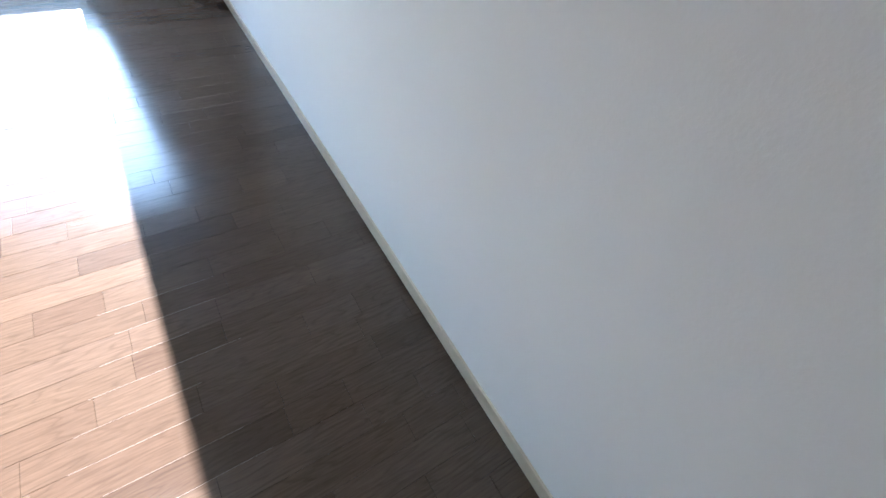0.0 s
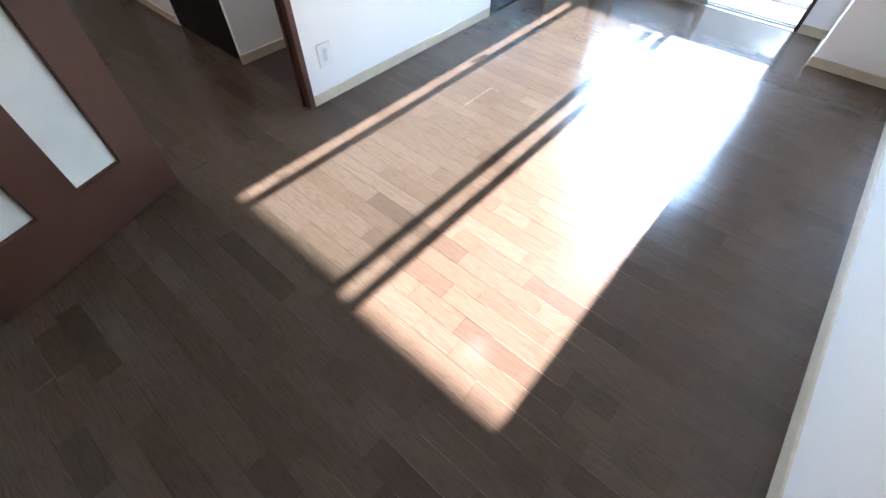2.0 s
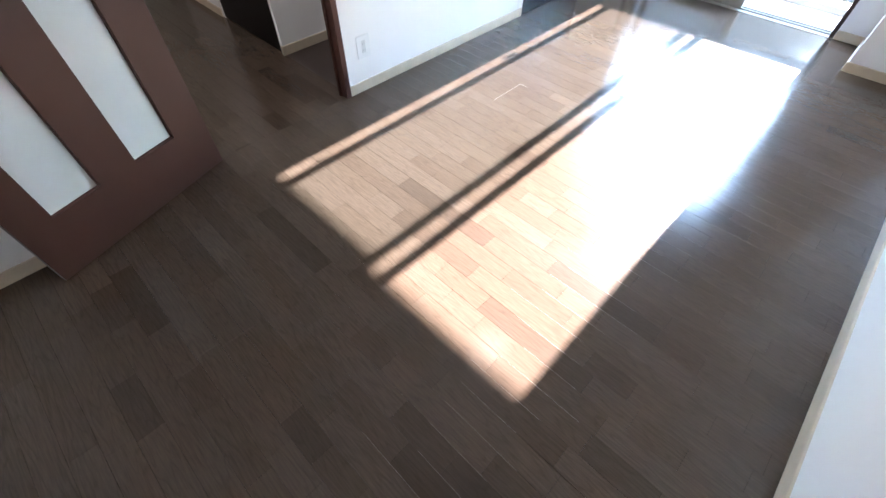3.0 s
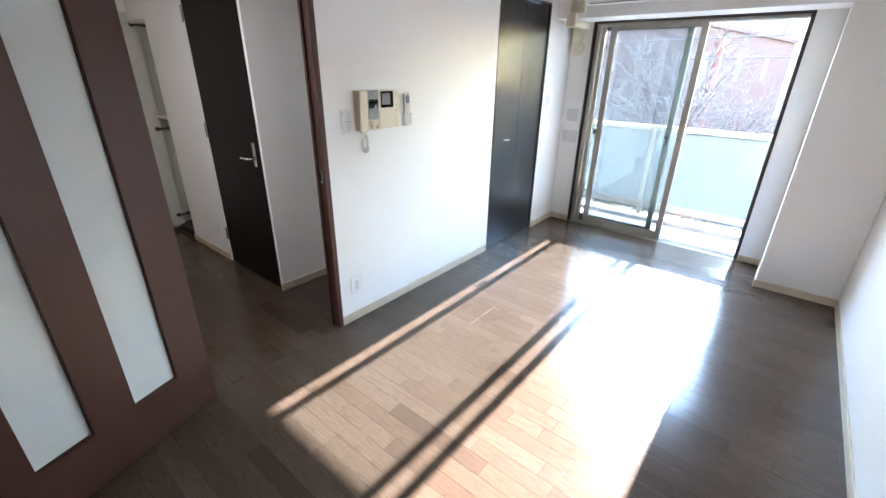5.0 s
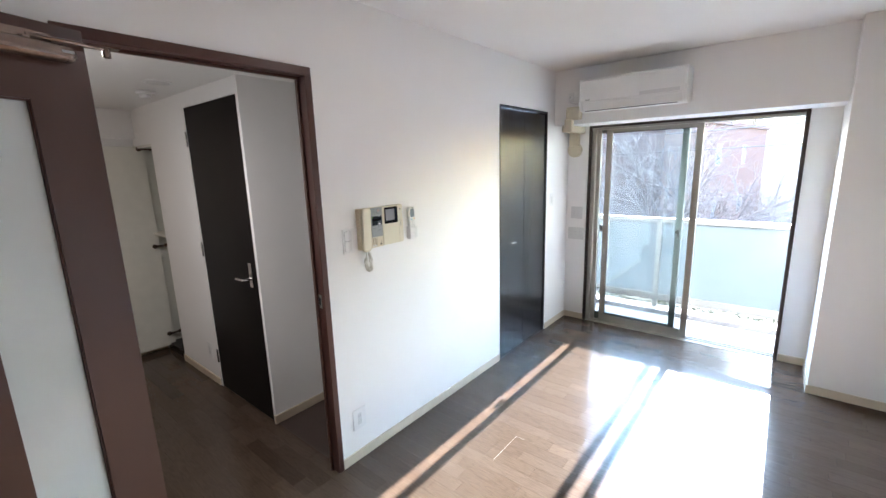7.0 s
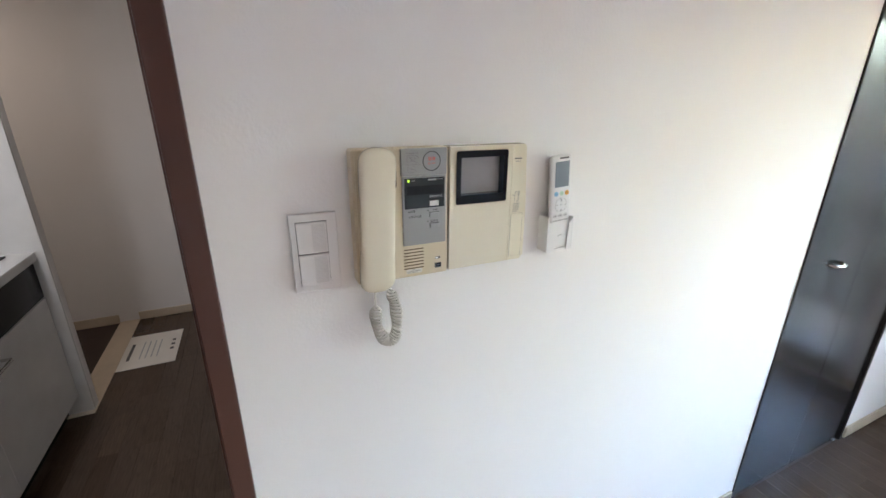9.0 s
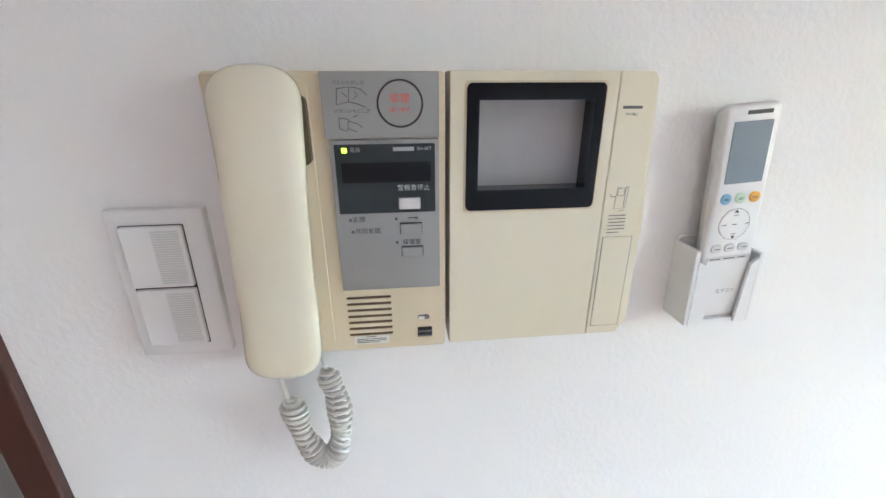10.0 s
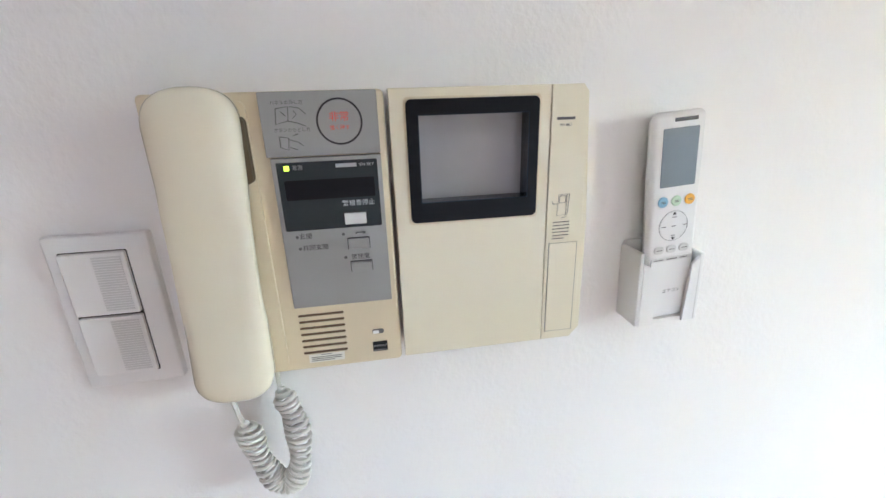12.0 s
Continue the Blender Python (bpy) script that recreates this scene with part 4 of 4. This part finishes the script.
wall_text("cover_print", "\u30a8\u30a2\u30b3\u30f3", 0.0044, TEXTMID, rm, 0.0260, 0.002, -0.066)


# ---- hall things ----
hdn = thing("hall_door", "near-black flush hall door, closed, with a steel lever", "door")
part("leaf", box(-1.472, -0.722, 0.002, 0.038, 0.008, 2.032, 0.002), BLACKDOOR, hdn)
lv = part("lever", tube(smooth_path(((-0.794, 0.004, 0.955), (-0.794, -0.045, 0.955), (-0.81, -0.052, 0.955), (-0.885, -0.052, 0.953)), 5), 0.0085, 10), STEEL, hdn, "satin steel lever", True)
part("lever_plate", box(-0.813, -0.775, -0.005, 0.002, 0.900, 1.055, 0.002), STEEL, lv)
for z in (0.20, 1.02, 1.78):
    part("hinge", join(box(-1.500, -1.478, -0.004, 0.002, z, z + 0.10, 0.001), cyl(0.006, 0.10, (-1.476, -0.006, z), "z", 12)), STEEL, hdn, "steel butt hinge")

sc = thing("shoe_cabinet", "built-in cream shoe cabinet with shelves, its door standing open", "cabinet")
shell = box(-2.63, -2.21, 0.30, 0.32, 0.06, 1.84)
box(-2.65, -2.63, 0.0, 0.32, 0.0, 1.839, bm=shell)
box(-2.21, -2.19, 0.101, 0.32, 0.0, 1.84, bm=shell)
part("carcass", shell, HALLDOOR, sc)
part("plinth", box(-2.63, -2.21, 0.01, 0.30, 0.0, 0.06), CLOSET, sc, "dark plinth")
part("top_panel", box(-2.63, -2.21, 0.002, 0.30, 1.82, 1.839), HALLDOOR, sc)
for z in (0.36, 0.72, 1.08, 1.44):
    part("shelf", box(-2.629, -2.211, 0.02 if z == 1.08 else 0.12, 0.299, z, z + 0.018, 0.001), HALLDOOR, sc)
leaf = part("cabinet_door", box(-0.36, 0.0, -0.018, 0.0, 0.045, 1.835, 0.001), HALLDOOR, sc, "plain cream cabinet door", at=Matrix.Translation((-2.592, 0.052, 0)) @ pose(0, 0, 0, 0, 0, 88))
for z in (0.155, 0.975, 1.815):
    hb = join(cyl(0.019, 0.010, (-0.040, -0.028, z), "y", 16), box(-0.030, 0.045, -0.036, -0.020, z - 0.009, z + 0.009, 0.002))
    part("cup_hinge", join(hb, box(0.035, 0.062, -0.036, -0.012, z - 0.014, z + 0.014, 0.003)), BRONZE, leaf, "dark cup hinge")

kt = thing("kitchen_unit", "white kitchen base unit with a dark grill band and steel pulls", "kitchen cabinet")
KX0, KX1, KF, KB = -1.627, -0.085, -0.855, -1.515
part("carcass", box(KX0, KX1, KB, KF - 0.020, 0.10, 0.809), CABWHITE, kt)
part("toe_kick", box(KX0, KX1, KB, KF - 0.060, 0.0, 0.10), CLOSET, kt, "dark toe kick")
part("grill_band", box(KX0 + 0.002, KX0 + 0.60, KF - 0.019, KF - 0.002, 0.640, 0.808, 0.002), BLACK, kt, "black grill front")
part("drawer_front", box(KX0 + 0.603, KX1 - 0.002, KF - 0.019, KF, 0.640, 0.806, 0.002), CABWHITE, kt)
part("drawer_front", box(KX0 + 0.603, KX1 - 0.002, KF - 0.019, KF, 0.512, 0.634, 0.002), CABWHITE, kt)
part("pull_groove", box(KX0 + 0.603, KX1 - 0.002, KF - 0.0195, KF - 0.012, 0.497, 0.511), CLOSET, kt, "dark finger groove")
for a, b, top in ((KX0 + 0.002, KX0 + 0.60, 0.634), (KX0 + 0.603, KX0 + 1.05, 0.496), (KX0 + 1.053, KX1 - 0.002, 0.496)):
    dl = part("cabinet_door", box(a, b, KF - 0.019, KF, 0.105, top, 0.002), CABWHITE, kt)
    part("bar_pull", tube(smooth_path(((b - 0.16, KF, top - 0.06), (b - 0.16, KF + 0.028, top - 0.06), (b - 0.14, KF + 0.032, top - 0.06), (b - 0.06, KF + 0.032, top - 0.06), (b - 0.04, KF + 0.028, top - 0.06), (b - 0.04, KF, top - 0.06)), 4), 0.006, 8), STEEL, dl, "steel bar pull", True)
wt = tagged(part("worktop", box(KX0, KX1, KB, KF + 0.015, 0.810, 0.850, 0.004), CABWHITE, label="white kitchen worktop over the base unit"), category="worktop")
hob = thing("hob", "black hob with a round burner set in the worktop", "hob")
part("hob_plate", box(KX0 + 0.05, KX0 + 0.55, KB + 0.08, KF - 0.06, 0.851, 0.857, 0.002), BLACK, hob)
part("burner", cyl(0.05, 0.012, (KX0 + 0.3, -1.2, 0.857), "z", 24), SEAL, hob)
setting("end_panel", box(-1.642, -1.629, -1.519, -0.812, 0, HH - 0.001, 0.001), CABWHITE, "white end panel of the kitchen")

setting("entry_step", box(HE + 0.001, -1.60, -0.923, -0.806, -0.10, 0.003, 0.002), BEIGE, "beige entry step edge")
setting("entry_floor", box(HE, -1.643, -2.2, -0.924, -0.14, -0.055), GENKAN, "brown beige entry tiles")
pp = tagged(part("floor_mat_sheet", box(-2.37, -1.96, -0.805, -0.508, 0.0005, 0.0022), PAPER, label="white printed protective sheet lying on the dark hall floor"), category="paper sheet")
for i in range(3):
    part("print_mark", box(-2.14 - 0.055 * i, -2.115 - 0.055 * i, -0.555, -0.535, 0.0023, 0.0027), TEXTMID, pp)
part("print_bar", box(-2.26, -2.06, -0.775, -0.758, 0.0023, 0.0027), TEXTMID, pp)
for i in range(1, 5):
    part("print_bar", box(-2.27, -2.06, -0.740 + 0.03 * i, -0.734 + 0.03 * i, 0.0023, 0.0027), TEXTWHITE, pp)

sd = thing("smoke_alarm", "round white smoke alarm on the hall ceiling", "smoke alarm", at=Matrix.Translation((-1.55, -0.18, HH)))
part("alarm_base", cyl(0.055, 0.018, (0, 0, -0.018), "z", 28, bev=0.004), WHITEPL, sd, smooth=True)
part("alarm_cap", cyl(0.034, 0.026, (0, 0, -0.044), "z", 24, bev=0.006), WHITEPL, sd, smooth=True)
dl = thing("hall_downlight", "round white recessed hall downlight, unlit", "ceiling light", at=Matrix.Translation((-1.18, -0.22, HH)))
part("rim", cyl(0.075, 0.006, (0, 0, -0.006), "z", 32, bev=0.002), WHITEPL, dl, smooth=True)
part("diffuser", cyl(0.058, 0.004, (0, 0, -0.009), "z", 28), GREYWHITE, dl)


# invented fitting round the kitchen fill, out of every view
kl = thing("kitchen_fill_light", "round white kitchen ceiling fitting, unseen, added to carry the fill lamp", "ceiling light", at=Matrix.Translation((-0.45, -0.90, HH)))
part("light_base", cyl(0.150, 0.020, (0, 0, -0.020), "z", 36, bev=0.004), WHITEPL, kl, smooth=True)
part("diffuser", cyl(0.135, 0.026, (0, 0, -0.047), "z", 36, bev=0.010), WHITEPL, kl, smooth=True)


# ---- balcony rail ----
rail = thing("balcony_rail", "cream balcony rail with frosted bluish glass panels", "balcony rail")
RY, RZ = 4.10, 0.945
part("handrail", box(-1.5, 3.6, RY - 0.035, RY + 0.035, RZ - 0.055, RZ, 0.010), RAILMETAL, rail)
part("bottom_bar", box(-1.5, 3.6, RY - 0.015, RY + 0.015, -0.037, 0.043, 0.003), RAILMETAL, rail)
for x in (-1.45, -0.41, 0.63, 1.85, 3.0):
    part("post", box(x - 0.028, x + 0.028, RY - 0.045, RY - 0.012, -0.115, RZ - 0.05, 0.004), RAILMETAL, rail)
xs = (-1.45, -0.41, 0.63, 1.85, 3.0, 3.6)
for a, b in zip(xs, xs[1:]):
    part("frosted_panel", box(a + 0.02, b - 0.02, RY - 0.004, RY + 0.004, 0.042, RZ - 0.054), FROSTRAIL, rail, "frosted glass panel")
tagged(part("drain_cover", box(0.55, 0.95, 3.40, 3.75, -0.17, -0.160, 0.002), CONCRETE, label="flat square cover on the balcony floor"), category="drain cover")


# ---- outside ----
def far_window(parent, at, w, h):
    f = part("far_window", box(-w / 2, w / 2, -0.03, 0.02, -h / 2, h / 2), PALEWALL, parent, at=at)
    part("pane", box(-w / 2 + 0.06, w / 2 - 0.06, -0.04, -0.031, -h / 2 + 0.06, h / 2 - 0.06), BLUEGLASS, f)
    return f


red = thing("red_building", "mauve-red rendered building behind the bare tree", "building")
CX, CY, RH = -2.3, 18.0, 3.25
part("wall", box(-22, CX, CY, CY + 20, -6, RH), REDWALL, red)
part("parapet", box(-22.1, CX + 0.1, CY - 0.1, CY + 20.1, RH, RH + 0.18), REDWALL, red)
side = Matrix.Translation((CX, CY, 0)) @ pose(0, 0, 0, 0, 0, math.degrees(math.atan2(16.0, 2.6)))
part("side_wing", box(0, 16.5, 0.0, 6, -6, RH - 0.03), REDWALL, red, at=side)
part("side_parapet", box(0, 16.6, -0.1, 6, RH - 0.03, RH + 0.14), REDWALL, red, at=side)
for i in range(3):
    for z in (1.7, -1.2, -4.0):
        far_window(red, side @ Matrix.Translation((2.3 + i * 4.6, 0, z)), 0.7, 1.1)
for i in range(6):
    for z in (1.6, -1.2, -4.0):
        far_window(red, Matrix.Translation((CX - 3.4 - i * 3.0, CY, z)), 0.7, 1.1)
part("rain_pipe", box(3.7, 3.9, -0.16, -0.02, -6, 2.6), ORANGE, red, "orange rain pipe", at=side)
part("pipe_hopper", box(3.45, 4.15, -0.22, -0.02, 2.55, 2.85), ORANGE, red, at=side)


def tower(name, x0, x1, y0, z1, label, floors):
    t = thing(name, label, "tower")
    part("wall", box(x0, x1, y0, y0 + 12, -6, z1), PALEWALL, t)
    n = int(round(x1 - x0) / 2.2)
    for k in range(floors):
        z = z1 - 1.9 - 3.0 * k
        for j in range(n):
            a = x0 + 0.3 + j * (x1 - x0 - 0.3) / n
            part("window_band", box(a, a + (x1 - x0 - 0.3) / n - 0.3, y0 - 0.12, y0 - 0.01, z, z + 1.5), BLUEGLASS, t)
    return t


tower("blue_tower", -16, -2.0, 62, 16, "pale tower with blue glass bands in the distance", 5)
tower("grey_tower", -42, -22, 70, 12, "pale distant block with blue windows", 4)
tower("pale_block", -1.5, 14.0, 55, 13, "pale distant block to the side of the street", 4)
tower("long_block", 18.0, 48.0, 75, 10, "long pale distant block", 4)


def bare_tree(name, base, height, seed, label):
    """A leafless tree: a tapering trunk, limbs and many thin twigs."""
    r = random.Random(seed)
    t = thing(name, label, "tree", at=Matrix.Translation(base))
    trunk_top = Vector((0.2, 0.0, height * 0.50))
    tk = tube(smooth_path(((0, 0, 0), (0.1, 0.05, height * 0.2), (0.0, 0.1, height * 0.38), trunk_top), 4), 0.16, 10, taper=0.10)
    part("trunk", tk, BARK, t)
    limbs, twigs = bmesh.new(), bmesh.new()

    def grow(p, d, length, rad, level):
        pts = [p]
        n = 4
        for i in range(n):
            d = (d + Vector((r.uniform(-1, 1), r.uniform(-1, 1), r.uniform(-0.7, 0.9))) * 0.20).normalized()
            pts.append(pts[-1] + d * length / n)
        tube(pts, rad, 5 if level < 2 else 3, bm=limbs if level < 2 else twigs, taper=rad * 0.5)
        if level >= 4:
            return
        kids = (7, 6, 5, 3)[level]
        for k in range(kids):
            at = r.uniform(0.25, 1.0)
            i = min(n - 1, int(at * n))
            q = pts[i].lerp(pts[i + 1], at * n - i)
            nd = (d + Vector((r.uniform(-1, 1), r.uniform(-1, 1), r.uniform(-0.9, 0.8))) * 0.95).normalized()
            grow(q, nd, length * r.uniform(0.5, 0.75), rad * 0.53, level + 1)

    for k in range(8):
        a = 2 * math.pi * k / 8 + r.uniform(-0.3, 0.3)
        z0 = trunk_top.z * r.uniform(0.80, 1.0)
        grow(Vector((0.08, 0.05, z0)), Vector((math.cos(a), math.sin(a), r.uniform(0.25, 1.2))).normalized(), height * 0.24, 0.055, 0)
    part("limbs", limbs, BARK, t)
    part("crown", twigs, BARK, t, "dense pale leafless twigs")
    return t


bare_tree("bare_tree", (-0.2, 11.0, -6.0), 10.0, 3, "pale leafless tree with dense twigs beyond the balcony")
bare_tree("bare_tree", (-4.6, 12.0, -6.0), 9.6, 8, "pale leafless tree beside the red building")
wires = bmesh.new()
for z, s in ((2.10, 0.3), (1.75, 0.2), (0.35, 0.5), (0.2, 0.45)):
    tube([(x, 8.6, z + s * (x / 12.0) ** 2 + 0.02 * x) for x in range(-14, 15, 2)], 0.011, 4, bm=wires)
part("overhead_cable", wires, CABLE, thing("utility_cables", "pale overhead utility cables across the street", "cable"))


# pale scratches and thin pale lines along joints on the floor
for x, y0, y1 in ((0.862, 1.43, 1.72), (0.606, 0.56, 0.812), (1.208, 0.85, 1.14)):
    part("floor_scratch", box(x - 0.0012, x + 0.0012, y0, y1, 0.0001, 0.0004), JOINTLIGHT, bpy.data.objects["floor"], "thin pale scratch")
part("floor_scratch", box(0.606, 0.66, 0.8105, 0.8125, 0.0001, 0.0004), JOINTLIGHT, bpy.data.objects["floor"], "thin pale scratch")
part("floor_scratch", box(1.60, 1.66, 0.700, 0.7045, 0.0001, 0.0004), JOINTLIGHT, bpy.data.objects["floor"], "thin pale scratch")
jr = random.Random(2)
for k in range(-15, 5):
    a, b = 1.60 + jr.uniform(-0.12, 0.08), 1.84 + jr.uniform(-0.04, 0.10)
    y = 0.003 + 0.08 * k
    part("pale_joint", box(a, b, y - 0.0004, y + 0.0004, 0.00005, 0.0003), JOINTLIGHT, bpy.data.objects["floor"], "thin pale line along a plank joint")


# ---- floor planks ----
PW = 0.08


def plank_mesh(length):
    b = bmesh.new()
    g, e, h = 0.0002, 0.0004, 0.0
    x0, x1, y0, y1 = g, length - g, g, PW - g
    lo = [b.verts.new(v) for v in ((x0, y0, -0.0036), (x1, y0, -0.0036), (x1, y1, -0.0036), (x0, y1, -0.0036))]
    up = [b.verts.new(v) for v in ((x0, y0, h - 0.0009), (x1, y0, h - 0.0009), (x1, y1, h - 0.0009), (x0, y1, h - 0.0009))]
    top = [b.verts.new(v) for v in ((x0 + e, y0 + e, h), (x1 - e, y0 + e, h), (x1 - e, y1 - e, h), (x0 + e, y1 - e, h))]
    b.faces.new(top)
    for k in range(4):
        j = (k + 1) % 4
        b.faces.new((lo[k], lo[j], up[j], up[k]))
        b.faces.new((up[k], up[j], top[j], top[k]))
    return b


LENGTHS = (0.16, 0.22, 0.28, 0.36, 0.44, 0.52)
plank_data = {w: mesh_of(plank_mesh(w), "plank", FLOOR_P) for w in LENGTHS}
floor_ob = bpy.data.objects["floor"]
rest = bmesh.new()
rng = random.Random(11)
near = []
rows = int(math.ceil((YW + 0.01 - YB) / PW))
Y_START = 0.003 - PW * 29


def lay(x_from, x_to, y, single):
    x = x_from - rng.uniform(0, 0.25)
    while x < x_to - 0.004:
        w = rng.choice(LENGTHS)
        a, b = max(x, x_from), min(x + w, x_to)
        if b - a > 0.012:
            if single and a == x and b == x + w:
                o = new("plank", plank_data[w])
                o.location = (x, y, 0)
                o.parent = floor_ob
            else:
                q = plank_mesh(b - a)
                bmesh.ops.translate(q, verts=q.verts, vec=(a, y, 0))
                pieces.append(q)
        x += w


pieces = []
j = 0
y = Y_START
while y < YW + 0.012:
    lay(0.0, RW, y, -1.40 < y < 1.6)
    y += PW
y = -0.955
while y < -0.02:
    lay(-2.65 if y > -0.9 else -1.629, 0.0, y, False)
    y += PW
verts, faces = [], []
for q in pieces:
    q.verts.ensure_lookup_table()
    n0 = len(verts)
    for v in q.verts:
        v.index = n0 + v.index
        verts.append(tuple(v.co))
    for f in q.faces:
        faces.append([n0 + (v.index - n0) for v in f.verts])
    q.free()
me = bpy.data.meshes.new("planks")
me.from_pydata(verts, [], faces)
me.materials.append(FLOOR_S)
far_planks = new("planks", me)
far_planks.parent = floor_ob
tagged(far_planks, kind="stuff")


for ob in list(scene.collection.objects):
    if ob.parent is None and ob.name.split(".")[0] in ("aerial_socket", "triple_socket", "wall_socket", "hall_socket"):
        tagged(ob, group="wall outlets of the flat")
    if ob.parent is None and ob.name.split(".")[0] == "bare_tree":
        tagged(ob, group="bare trees across the street")
